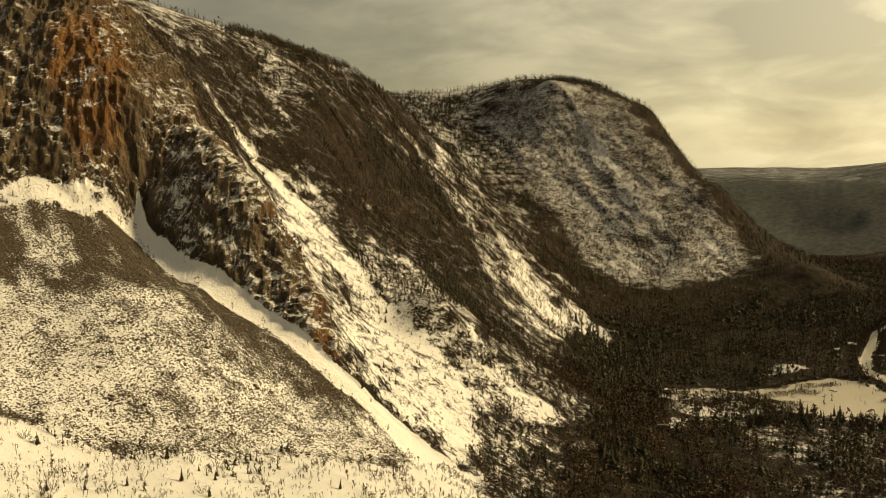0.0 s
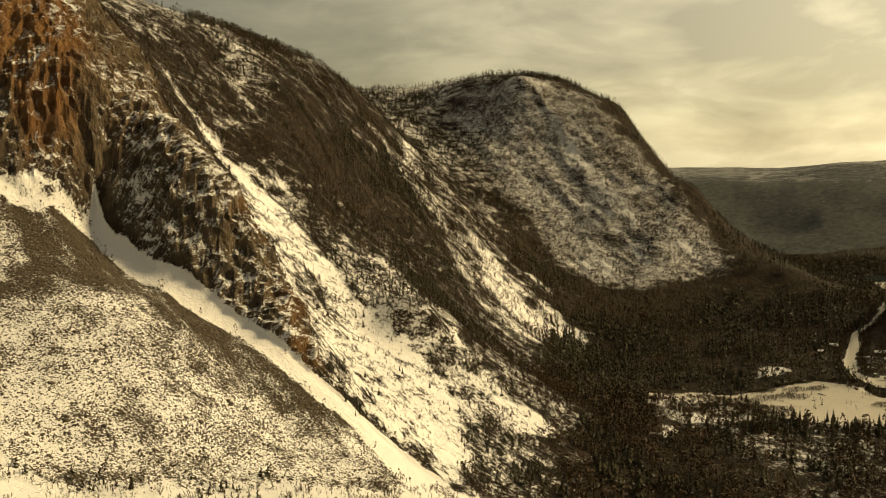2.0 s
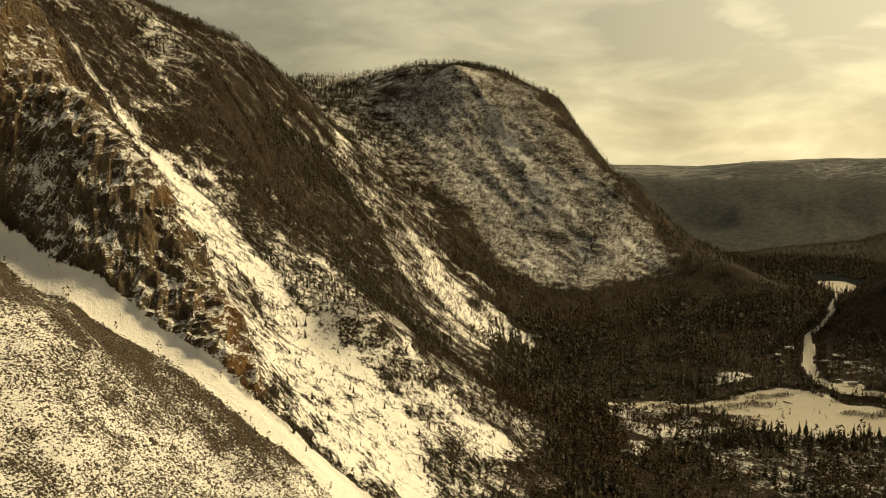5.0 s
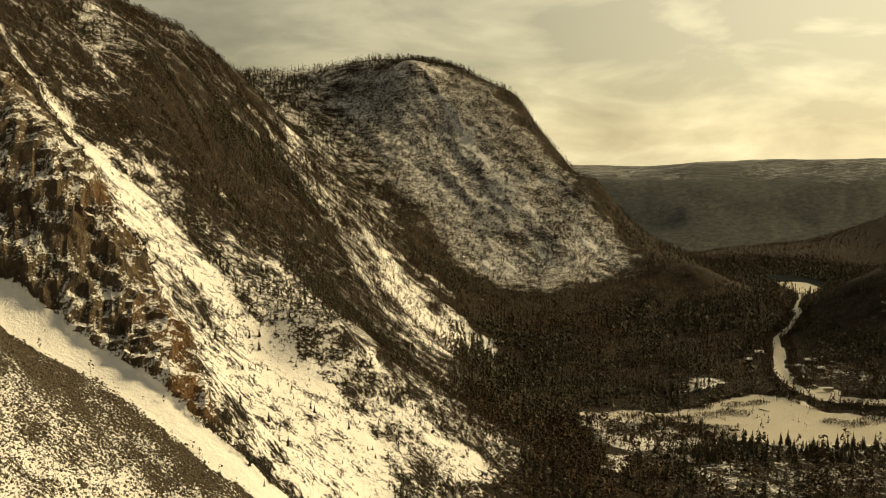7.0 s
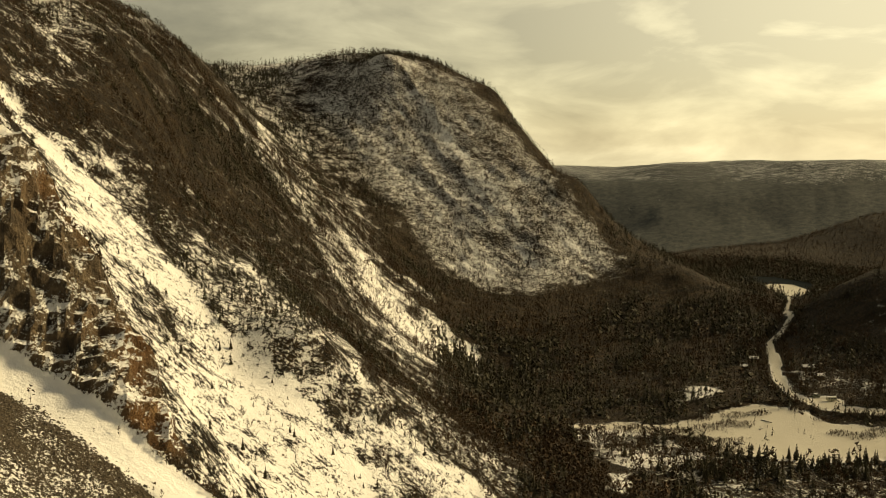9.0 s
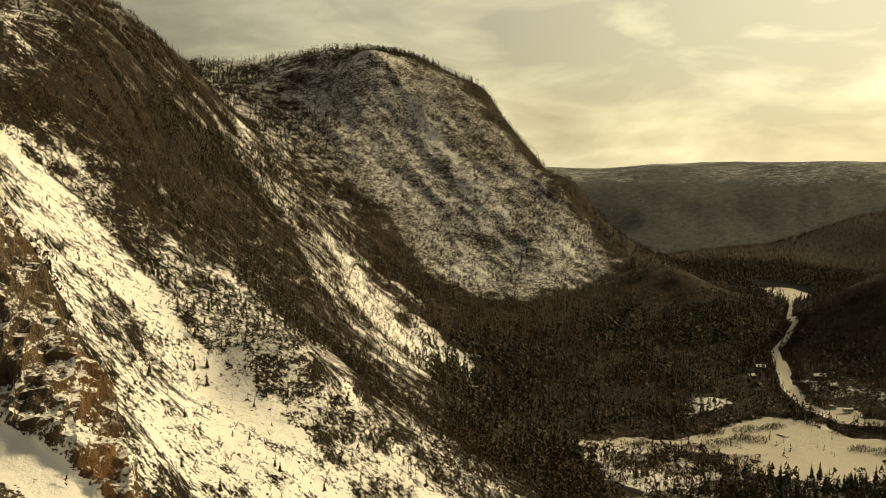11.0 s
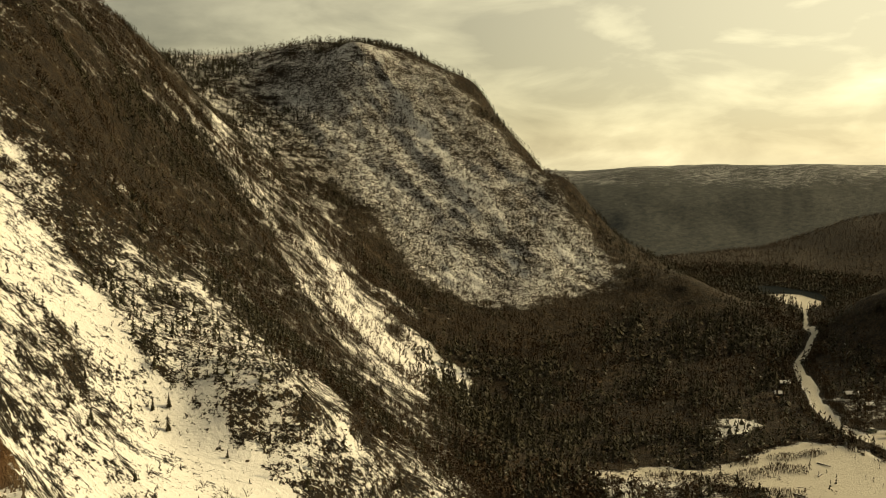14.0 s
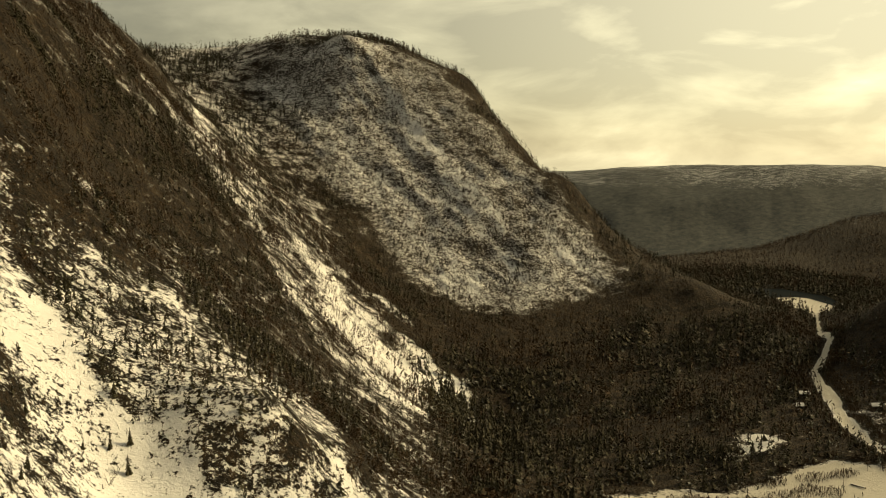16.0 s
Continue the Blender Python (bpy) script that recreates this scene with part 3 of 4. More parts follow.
def build_land():
    dense = np.linspace(-37, 46, 560)
    th = np.radians(np.r_[np.linspace(-180, -37, 36)[:-1], dense, np.linspace(46, 180, 36)[1:-1]])
    rr = np.r_[np.linspace(0.5, 115, 14)[:-1], np.geomspace(115, 232, 50)[:-1], np.linspace(232, 350, 190)[:-1], np.geomspace(350, 760, 170)[:-1], np.linspace(760, 1010, 150)[:-1], np.geomspace(1010, 1150, 22),
               np.geomspace(1150, 4960, 75)[1:]]
    a, r = np.meshgrid(th, rr)
    x, y = CENTRE[0] + r * np.sin(a), CENTRE[1] + r * np.cos(a)
    cov = covers(x, y)
    z = cov["z"]
    lying = cov["lying"]
    px, py, pz = relief_detail(x, y, cov)
    nr, nc = x.shape
    ids = np.arange(nr * nc).reshape(nr, nc)
    nxt = np.roll(ids, -1, 1)
    quads = np.stack([ids[:-1], nxt[:-1], nxt[1:], ids[1:]], -1)
    cx, cy = x[:-1], y[:-1]
    ravine = np.interp(cx, *np.array(RAVINE_LINE, float).T)
    base = np.interp(cy, *np.array(BASE, float).T)
    rad = np.hypot(cx, cy)
    kind = np.zeros(cx.shape, int)
    kind[(cx < base) & (cy < ravine) & (cy > 0)] = 1
    kind[(cy >= ravine) & (cx < 330) & (rad < 1500) & (z[:-1] > 8)] = 2
    kind[(rad > 2700)] = 3
    names = [("ground", "snowy valley floor with dark leaf litter and frozen clearing"),
             ("mountain", "steep brown mountainside with snow gullies and rust-coloured cliffs"),
             ("dome_mountain", "rounded rocky mountain dusted with snow and thin forest"),
             ("far_plateau", "long hazy wooded plateau under the clouds")]
    verts = np.stack([px, py, pz], -1).reshape(-1, 3)
    for k, (name, label) in enumerate(names):
        q = quads[kind == k]
        used, idx = np.unique(q, return_inverse=True)
        me = mesh_from(name, verts[used], idx.reshape(-1, 4), LAND, np.ravel(cov["rock"])[q[:, 0]] < 0.5)
        for key, val in (("lying", lying), ("rock", cov["rock"]), ("warm", cov["warm"]), ("talus", cov["talus"]), ("dome", cov["dome"]), ("far", cov["far"]), ("lee", cov["lee"]), ("dull_snow", np.maximum(cov["open_ground"], cov["meadow"]))):
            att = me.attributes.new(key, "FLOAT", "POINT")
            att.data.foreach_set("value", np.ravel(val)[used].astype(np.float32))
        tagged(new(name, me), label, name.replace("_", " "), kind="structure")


build_land()


# ---- woods and stones, uncountable ----
def spruce_shape(rng, sprays=24):
    """A unit spruce: ragged drooping sprays round an unseen stem, shorter towards the top."""
    v, f = [], []
    for k in range(sprays):
        h = 0.05 + 0.90 * (k + rng.random()) / sprays
        out = (0.21 * (1 - h) ** 0.8 + 0.02) * rng.uniform(0.55, 1.25)
        an = rng.uniform(0, 6.283)
        c, s, w = math.cos(an), math.sin(an), out * rng.uniform(0.35, 0.7)
        drop = h - out * rng.uniform(0.1, 0.9)
        v.extend([(0, 0, min(1.0, h + rng.uniform(0.06, 0.14))), (c * out - s * w, s * out + c * w, drop), (c * out + s * w, s * out - c * w, drop)])
        f.append((3 * k, 3 * k + 1, 3 * k + 2))
    return np.array(v), np.array(f)


def bare_crown(rng, sprays=18):
    """A unit leafless tree: a thin stem and a loose cloud of twig sprays."""
    v, f = [(0.012, 0, 0), (-0.012, 0, 0), (0, 0.01, 0.9)], [(0, 1, 2)]
    for k in range(sprays):
        z = rng.uniform(-1, 1)
        an, q = rng.uniform(0, 6.283), 0.17 * math.sqrt(1 - z * z) * rng.uniform(0.3, 1.0)
        at = np.array((q * math.cos(an), q * math.sin(an), 0.62 + 0.36 * z))
        for _ in range(3):
            v.append(tuple(at + rng.normal(0, 1, 3) * (0.045, 0.045, 0.07)))
        f.append((3 * k + 3, 3 * k + 4, 3 * k + 5))
    return np.array(v), np.array(f)


def twig_shape(rng, twigs=13):
    """A unit bare shrub: a thin stem and rising twigs, each a narrow blade."""
    v, f = [], []

    def blade(a, b, w):
        d = np.subtract(b, a)
        side = np.cross(d, (rng.uniform(-1, 1), rng.uniform(-1, 1), 0.3))
        side = side / (np.linalg.norm(side) + 1e-6) * w
        k = len(v)
        v.extend([tuple(np.add(a, side)), tuple(np.subtract(a, side)), tuple(b)])
        f.append((k, k + 1, k + 2))

    blade((0, 0, 0), (0.02, 0.01, 1.0), 0.013)
    for t in range(twigs):
        h = rng.uniform(0.15, 0.75)
        an = rng.uniform(0, 6.283)
        out = rng.uniform(0.05, 0.19)
        blade((0, 0, h), (out * math.cos(an), out * math.sin(an), h + rng.uniform(0.15, 0.40)), rng.uniform(0.008, 0.019))
    return np.array(v), np.array(f)


def stone_shape(rng):
    v = np.array([(1, 0, 0), (0, 1, 0), (-1, 0, 0), (0, -1, 0), (0, 0, 1), (0, 0, -.6)], float)
    v *= rng.uniform(0.65, 1.2, (6, 1))
    f = np.array([(0, 1, 4), (1, 2, 4), (2, 3, 4), (3, 0, 4), (1, 0, 5), (2, 1, 5), (3, 2, 5), (0, 3, 5)])
    return v * (0.5, 0.42, 0.36), f


def scatter(name, shapes, places, heights, widths, mat, label, category, rng, sink=0.1):
    """Joins many small shapes, standing at the places, into one object."""
    vs, fs, at = [], [], 0
    pick = rng.integers(0, len(shapes), len(places))
    for k, (sv, sf) in enumerate(shapes):
        p, h, w = places[pick == k], heights[pick == k], widths[pick == k]
        if not len(p):
            continue
        an = rng.uniform(0, 6.283, len(p))
        c, s = np.cos(an)[:, None], np.sin(an)[:, None]
        x = (sv[:, 0] * c - sv[:, 1] * s) * w[:, None] + p[:, :1]
        y = (sv[:, 0] * s + sv[:, 1] * c) * w[:, None] + p[:, 1:2]
        z = sv[:, 2] * h[:, None] + p[:, 2:3] - sink * h[:, None] * 0.3
        vs.append(np.stack([x, y, z], -1).reshape(-1, 3))
        fs.append((sf[None] + (np.arange(len(p)) * len(sv))[:, None, None] + at).reshape(-1, 3))
        at += len(p) * len(sv)
    me = mesh_from(name, np.concatenate(vs), np.concatenate(fs), mat, False, 3)
    return tagged(new(name, me), label, category, kind="stuff")


def woods():
    rng = np.random.default_rng(5)
    n = 700000
    x, y = rng.uniform(-300, 600, n), rng.uniform(160, 1160, n)
    az = np.degrees(np.arctan2(x - CENTRE[0], y - CENTRE[1]))
    keep = (az > -36) & (az < 45) & (rng.random(n) < np.where((x < -140) | (y > 1070), 0.15, 1.0))
    extra = rng.uniform((-125, 425), (70, 640), (110000, 2))
    add = np.r_[np.zeros(keep.sum(), bool), np.ones(len(extra), bool)]
    x, y = np.r_[x[keep], extra[:, 0]], np.r_[y[keep], extra[:, 1]]
    cov = covers(x, y)
    clump = fbm(x, y, 0 * x, 30, 4, 0.6, 51)
    dens = cov["woods"] * np.clip(0.75 + 1.0 * clump, 0.42, 1) * (1 - 0.2 * step(1.1, 1.8, cov["steep"])) * (1 - 0.1 * cov["valley"])
    gaps = fbm(x, y, 0 * x, 8, 3, 0.6, 55)
    dens = dens * np.clip(0.7 + 1.4 * gaps, 0.2, 1)
    dens = np.maximum(dens, cov["snow"] * (1 - cov["open_ground"]) * (cov["bench"] * 0.9 * step(-0.05, 0.35, fbm(x, y, 0 * x, 9, 3, 0.6, 53)) + 0.015 + 0.07 * cov["gully"]))
    wall = np.clip(np.sqrt(1 + cov["steep"] ** 2) - 1.75, 0, 1)
    keep = rng.random(len(x)) < dens * np.where(add, wall, 1) * np.where((x < 110) & (y < 800) & (x > -140), 0.58 * np.sqrt(1 + cov["steep"] ** 2), 0.35)
    x, y, clump, cov = x[keep], y[keep], clump[keep], {k: v[keep] for k, v in cov.items()}
    px, py, pz = relief_detail(x, y, cov)
    places = np.stack([px, py, pz], -1)
    kinds = 1.1 * fbm(x, y, 0 * x, 60, 3, 0.5, 61) + 0.9 * fbm(x, y, 0 * x, 13, 2, 0.5, 63) + rng.normal(0, 0.2, len(x)) 
    foot = step(60, 110, x) * step(600, 680, y) * (1 - cov["dome"])
    con = kinds > np.where(cov["bench"] > 0.3, 0.6, 0.22 - 0.20 * cov["valley"] - 0.18 * step(160, 120, x) * cov["valley"] - 0.16 * foot
                           - 0.30 * cov["bank"] + 0.3 * cov["dome"] + 0.5 * cov["brushy"] - 0.35 * step(0.6, 0.45, cov["steep"]) * step(110, 130, cov["z"]))
    h = (1.1 + 3.0 * rng.random(len(x)) ** 1.6) * (1 + 0.45 * step(500, 800, y)) * (1 - 0.45 * cov["rock"]) * (1 - 0.4 * cov["snow"]) * (1 - 0.35 * cov["gully"]) * (1 + 1.0 * cov["valley"])
    h = h * (1 - 0.55 * cov["lee"]) * np.where((cov["steep"] < 0.55) & (cov["z"] > 120), 1.25, 1.0)
    close = np.hypot(x - CENTRE[0], y - CENTRE[1]) < 480
    sp, sp_far = [spruce_shape(rng, 26) for _ in range(10)], [spruce_shape(rng, 13) for _ in range(10)]
    tw, tw_far = [bare_crown(rng, 20) for _ in range(12)], [bare_crown(rng, 11) for _ in range(12)]
    for pick, shapes, name, mat, label in (
            (con & close, sp, "spruce_forest", SPRUCE, "dark snow-dusted spruces scattered over the slope"),
            (con & ~close, sp_far, "spruce_forest", SPRUCE, "dense dark spruce forest below the rounded mountain"),
            (~con & close, tw, "bare_forest", TWIGS, "brown leafless birches and brush on the slope"),
            (~con & ~close, tw_far, "bare_forest", TWIGS, "brown leafless woods across valley and mountain")):
        wide = 1.35 if mat is TWIGS else 1.15
        scatter(name, shapes, places[pick], h[pick], h[pick] * wide * rng.uniform(0.85, 1.25, pick.sum()), mat, label, "forest", rng)
    n = 69000
    x, y = rng.uniform(-165, 10, n), rng.uniform(215, 345, n)
    cov = covers(x, y)
    keep = rng.random(n) < np.clip(cov["talus"] * (0.75 + 0.5 * fbm(x, y, 0 * x, 5, 2, 0.5, 71)), 0, 1)
    x, y, cov = x[keep], y[keep], {k: v[keep] for k, v in cov.items()}
    px, py, pz = relief_detail(x, y, cov)
    size = rng.uniform(0.25, 0.6, len(x)) * rng.choice([1, 1, 1, 1, 1.8], len(x))
    scatter("talus_stones", [stone_shape(rng) for _ in range(6)], np.stack([px, py, pz], -1), size, size * 1.2, STONE,
            "loose brown talus stones half covered by snow", "stones", rng, 0.0)


woods()


# ---- wooded hills beyond the pass ----
def far_woods():
    rng = np.random.default_rng(17)
    n = 28000
    az, r = np.radians(rng.uniform(19, 46, n)), np.sqrt(rng.uniform(1150 ** 2, 2150 ** 2, n))
    x, y = r * np.sin(az), r * np.cos(az)
    keep = rng.random(n) < np.clip(0.7 + fbm(x, y, 0 * x, 120, 3, 0.5, 91), 0.1, 1)
    x, y = x[keep], y[keep]
    h = rng.uniform(3.5, 8, len(x))
    scatter("far_forest", [spruce_shape(rng, 8) for _ in range(4)], np.stack([x, y, lay(x, y)], -1), h, h * 1.6, TWIGS,
            "brown wooded hills beyond the frozen lake", "forest", rng)


far_woods()


# ---- single things ----
def surface(x, y):
    """The finished ground's place at x, y."""
    xx, yy = np.array([x], float), np.array([y], float)
    cov = covers(xx, yy)
    return [float(v[0]) for v in relief_detail(xx, yy, cov)]


def part(name, bm, mat, parent=None, label=""):
    me = bpy.data.meshes.new(name)
    bm.to_mesh(me)
    bm.free()
    me.materials.append(mat)
    ob = new(name, me)
    ob.parent = parent
    if label:
        tagged(ob, label)
    return ob


def box(bm, x0, x1, y0, y1, z0, z1, bevel=0.0):
    made = bmesh.ops.create_cube(bm, size=1.0)["verts"]
    for v in made:
        v.co = Vector(((x0 + x1) / 2 + v.co.x * (x1 - x0), (y0 + y1) / 2 + v.co.y * (y1 - y0), (z0 + z1) / 2 + v.co.z * (z1 - z0)))
    if bevel:
        edges = list({e for v in made for e in v.link_edges})
        bmesh.ops.bevel(bm, geom=edges, offset=bevel, segments=2, affect="EDGES")


def limb(bm, a, b, r0, r1, sides=6):
    """A tapered round limb from a to b."""
    a, b = Vector(a), Vector(b)
    q = (b - a).to_track_quat("Z", "Y")
    rings = []
    for p, r in ((a, r0), (b, r1)):
        rings.append([bm.verts.new(p + q @ Vector((r * math.cos(6.2832 * k / sides), r * math.sin(6.2832 * k / sides), 0)))
                      for k in range(sides)])
    for k in range(sides):
        bm.faces.new((rings[0][k], rings[0][(k + 1) % sides], rings[1][(k + 1) % sides], rings[1][k]))
    bm.faces.new(rings[1])


def plain(name, colour, rough=0.7, spot=(0.7, 0.7, 0.72), share=0.3, scale=2.0):
    """Painted or woody surface with worn and snowy patches."""
    m, nt, bsdf = material(name, rough)
    geo = nt.nodes.new("ShaderNodeNewGeometry")
    n = noise_tex(nt, geo.outputs["Position"], scale, 5, 0.6)
    a = mix(nt, n, tuple(c * 0.6 for c in colour), tuple(min(1, c * 1.3) for c in colour))
    wear = math_node(nt, "MULTIPLY", math_node(nt, "SUBTRACT", noise_tex(nt, geo.outputs["Position"], scale * 2.3, 4, 0.6), 0.72 - share * 0.3), 7.0, True)
    link(nt, mix(nt, wear, a, spot), bsdf.inputs["Base Color"])
    return m


BARK = plain("grey_brown_bark", (0.10, 0.07, 0.05), 0.9, share=0.1)
LOGWOOD = plain("weathered_log", (0.13, 0.10, 0.075), 0.9, share=0.5)
SNOWCAP = plain("lying_snow", (0.80, 0.80, 0.82), 0.8, (0.9, 0.9, 0.9))
BOARDS = plain("dark_board_wall", (0.11, 0.08, 0.055), 0.85, share=0.0)
CREAM = plain("cream_painted_metal", (0.52, 0.50, 0.36), 0.5, share=0.2)
GREEN = plain("dull_green_paint", (0.09, 0.10, 0.06), 0.5, share=0.0)
RUBBER = plain("black_rubber", (0.02, 0.02, 0.02), 0.8, share=0.0)
TURF = plain("frozen_turf", (0.07, 0.05, 0.032), 0.95, share=0.2)
PANE, _nt, _b = material("window_glass", 0.08)
_b.inputs["Base Color"].default_value, _b.inputs["Specular IOR Level"].default_value = (0.03, 0.035, 0.04, 1), 0.6


def spruce_tree(height, seed, ragged=1.0):
    """A spruce with a tapered trunk and whorls of drooping boughs, each bough a ridge of needles."""
    rng = random.Random(seed)
    root = new("spruce_tree")
    bm = bmesh.new()
    limb(bm, (0, 0, -0.25), (0, 0, height * 0.97), 0.022 * height, 0.004 * height, 7)
    part("trunk", bm, BARK, root, "thin grey-brown trunk")
    bm = bmesh.new()
    tiers = 13
    for k in range(tiers):
        f = k / (tiers - 1)
        z = height * (0.10 + 0.88 * f)
        reach = height * (0.21 * (1 - f) ** 0.8 + 0.018) * rng.uniform(0.75, 1.15)
        count = max(4, int(9 * (1 - f) + 4))
        for b in range(count):
            an = 6.2832 * (b + rng.uniform(-.3, .3)) / count + k * 0.7
            q = reach * rng.uniform(1 - 0.45 * ragged, 1.1)
            d, s = Vector((math.cos(an), math.sin(an), 0)), Vector((-math.sin(an), math.cos(an), 0))
            tip = d * q + Vector((0, 0, z - q * rng.uniform(0.25, 0.5)))
            w = q * rng.uniform(0.22, 0.34)
            mid = d * q * 0.55 + Vector((0, 0, z - q * 0.08))
            a, l, r, t = (bm.verts.new(p) for p in (Vector((0, 0, z + 0.03 * height)), mid + s * w - Vector((0, 0, w * 0.7)),
                                                    mid - s * w - Vector((0, 0, w * 0.7)), tip))
            c = bm.verts.new(mid + Vector((0, 0, 0.02 * height)))
            for tri in ((a, l, c), (a, c, r), (l, t, c), (c, t, r)):
                bm.faces.new(tri)
    part("crown", bm, SPRUCE, root)
    return root


def bare_shrub(height, seed, stems=9):
    """A leafless shrub: splayed stems that fork twice."""
    rng = random.Random(seed)
    bm = bmesh.new()
    for k in range(stems):
        an, lean = rng.uniform(0, 6.28), rng.uniform(0.1, 0.55)
        base = Vector((rng.uniform(-.12, .12), rng.uniform(-.12, .12), -0.1))
        top = base + Vector((math.cos(an) * lean, math.sin(an) * lean, rng.uniform(0.5, 0.8))) * height
        limb(bm, base, top, 0.016 * height, 0.008 * height, 4)
        for f in range(3):
            at = base.lerp(top, rng.uniform(0.45, 1.0))
            a2 = an + rng.uniform(-1.2, 1.2)
            limb(bm, at, at + Vector((math.cos(a2) * 0.22, math.sin(a2) * 0.22, rng.uniform(0.15, 0.4))) * height,
                 0.008 * height, 0.003 * height, 3)
    me = bpy.data.meshes.new("bare_shrub")
    bm.to_mesh(me)
    bm.free()
    me.materials.append(TWIGS)
    return new("bare_shrub", me)


def boulder(size, seed):
    rng = random.Random(seed)
    bm = bmesh.new()
    bmesh.ops.create_icosphere(bm, subdivisions=2, radius=size * 0.5)
    off = Vector((seed * 3.1, seed * 1.7, 0))
    for v in bm.verts:
        v.co *= 1 + 0.45 * noise.noise(v.co * (2.2 / size) + off) + 0.15 * noise.noise(v.co * (6 / size) + off)
        v.co.z *= 0.72
    me = bpy.data.meshes.new("boulder")
    bm.to_mesh(me)
    bm.free()
    me.materials.append(STONE)
    return new("boulder", me)


def place_all(made, spots, label, category, group, rng, tilt=0.0, sink=0.0):
    """Copies of a few made things, one at each x, y, size."""
    for k, (x, y, size) in enumerate(spots):
        sx, sy, sz = surface(x, y)
        src = made[k % len(made)]
        m = pose(sx, sy, sz - sink * size, rng.uniform(-tilt, tilt), rng.uniform(-tilt, tilt), rng.uniform(0, 360))
        ob = copy_thing(src, m)
        ob.scale = (size, size, size)
        tagged(ob, label, category, group)
    for src in made:
        for ob in (*src.children_recursive, src):
            bpy.data.objects.remove(ob)


def single_plants():
    rng = random.Random(8)
    firs = [spruce_tree(1.0, k, 0.7 + 0.1 * k) for k in range(5)]
    row = [(128, 477, 6.5), (131, 478, 5.5), (181, 466, 6.8), (195, 467, 5.8), (197, 465, 7.2), (206, 457, 5.6), (216, 458, 7),
           (217, 454, 5), (222, 456, 7.5), (226, 454, 6), (160, 460, 4.6), (163, 461, 4.4), (172, 463, 5), (187, 464, 4.8),
           (131, 453, 5), (153, 460, 5)]
    for k in range(110):
        x = rng.uniform(140, 262)
        row.append((x, 461 - 0.02 * (x - 140) - rng.uniform(0, 22), rng.uniform(3.6, 6.0) * rng.choice((1, 1, 1.3))))
    place_all(firs, row, "tall dark spruce at the edge of the snowy clearing", "tree", "spruces by the clearing", rng, 2)
    firs = [spruce_tree(1.0, 20 + k, 1.3) for k in range(4)]
    lone = [(-41, 376, 2.6), (-38, 374, 2.2), (-30, 345, 2.4), (-23, 344, 2.8), (-11, 364, 2.2), (-14, 393, 2.0), (-16, 373, 1.8),
            (-25, 406, 3.2), (0, 366, 2.4), (-40, 359, 2.0), (-30, 365, 2.2), (-20, 335, 2.6), (-40, 398, 2.4), (-38, 380, 2.8),
            (-32, 401, 2.0), (-25, 400, 3.6), (-28, 404, 3.0), (-18, 337, 3.0), (-10, 363, 2.4), (-27, 300, 2.0)]
    place_all(firs, lone, "stunted spruce standing alone in the snow gully", "tree", "spruces in the gully", rng, 4)
    firs = [spruce_tree(1.0, 40 + k, 1.2) for k in range(4)]
    shrubs = [bare_shrub(1.0, 60 + k) for k in range(6)]
    near, brush = [], []
    for k in range(150):
        x, y = rng.uniform(-120, 4), rng.uniform(185, 262)
        if area(np.array([x]), np.array([y]), BENCH)[0] > 2:
            (near if k % 3 == 0 else brush).append((x, y, rng.uniform(1.6, 3.4)))
    place_all(firs, near, "small snow-dusted spruce on the bench below the talus", "tree", "spruces on the bench", rng, 4)
    place_all(shrubs, brush, "leafless brown shrub in snow below the talus", "shrub", "shrubs on the bench", rng, 5)
    shrubs = [bare_shrub(1.0, 80 + k, 7) for k in range(5)]
    spots = [(x + rng.uniform(-6, 6), y + rng.uniform(-6, 6), rng.uniform(1.0, 2.4)) for x, y in
             ((-36, 385), (-30, 395), (-20, 380), (-45, 392), (-15, 350), (-5, 340), (-24, 360), (-33, 372), (-8, 375), (-50, 405))
             for _ in range(5)]
    place_all(shrubs, spots, "thin leafless shrub poking through gully snow", "shrub", "shrubs in the gully", rng, 6)
    stones = [boulder(1.0, 3 + k) for k in range(6)]
    spots = []
    for k in range(70):
        x, y = rng.uniform(-100, -8), rng.uniform(222, 292)
        if area(np.array([x]), np.array([y]), TALUS)[0] > 1:
            spots.append((x, y, rng.uniform(0.9, 1.8)))
    for k in range(40):
        spots.append((rng.uniform(-20, 8), rng.uniform(345, 400), rng.uniform(0.4, 0.9)))
    place_all(stones, spots, "brown talus boulder with a cap of snow", "boulder", "boulders", rng, 25, 0.12)


single_plants()


# ---- the valley: parked vehicles, cabins, logs, undercut bank ----
def wheel_part(root, x, y, r, w):
    bm = bmesh.new()
    bmesh.ops.create_cone(bm, cap_ends=True, segments=14, radius1=r, radius2=r, depth=w,
                          matrix=Matrix.Translation((x, y, r)) @ Matrix.Rotation(math.pi / 2, 4, "X"))
    tyre = part("wheel", bm, RUBBER, root)
    bm = bmesh.new()
    bmesh.ops.create_cone(bm, cap_ends=True, segments=12, radius1=r * 0.55, radius2=r * 0.5, depth=w + 0.04,
                          matrix=Matrix.Translation((x, y, r)) @ Matrix.Rotation(math.pi / 2, 4, "X"))
    part("rim", bm, CREAM, tyre)


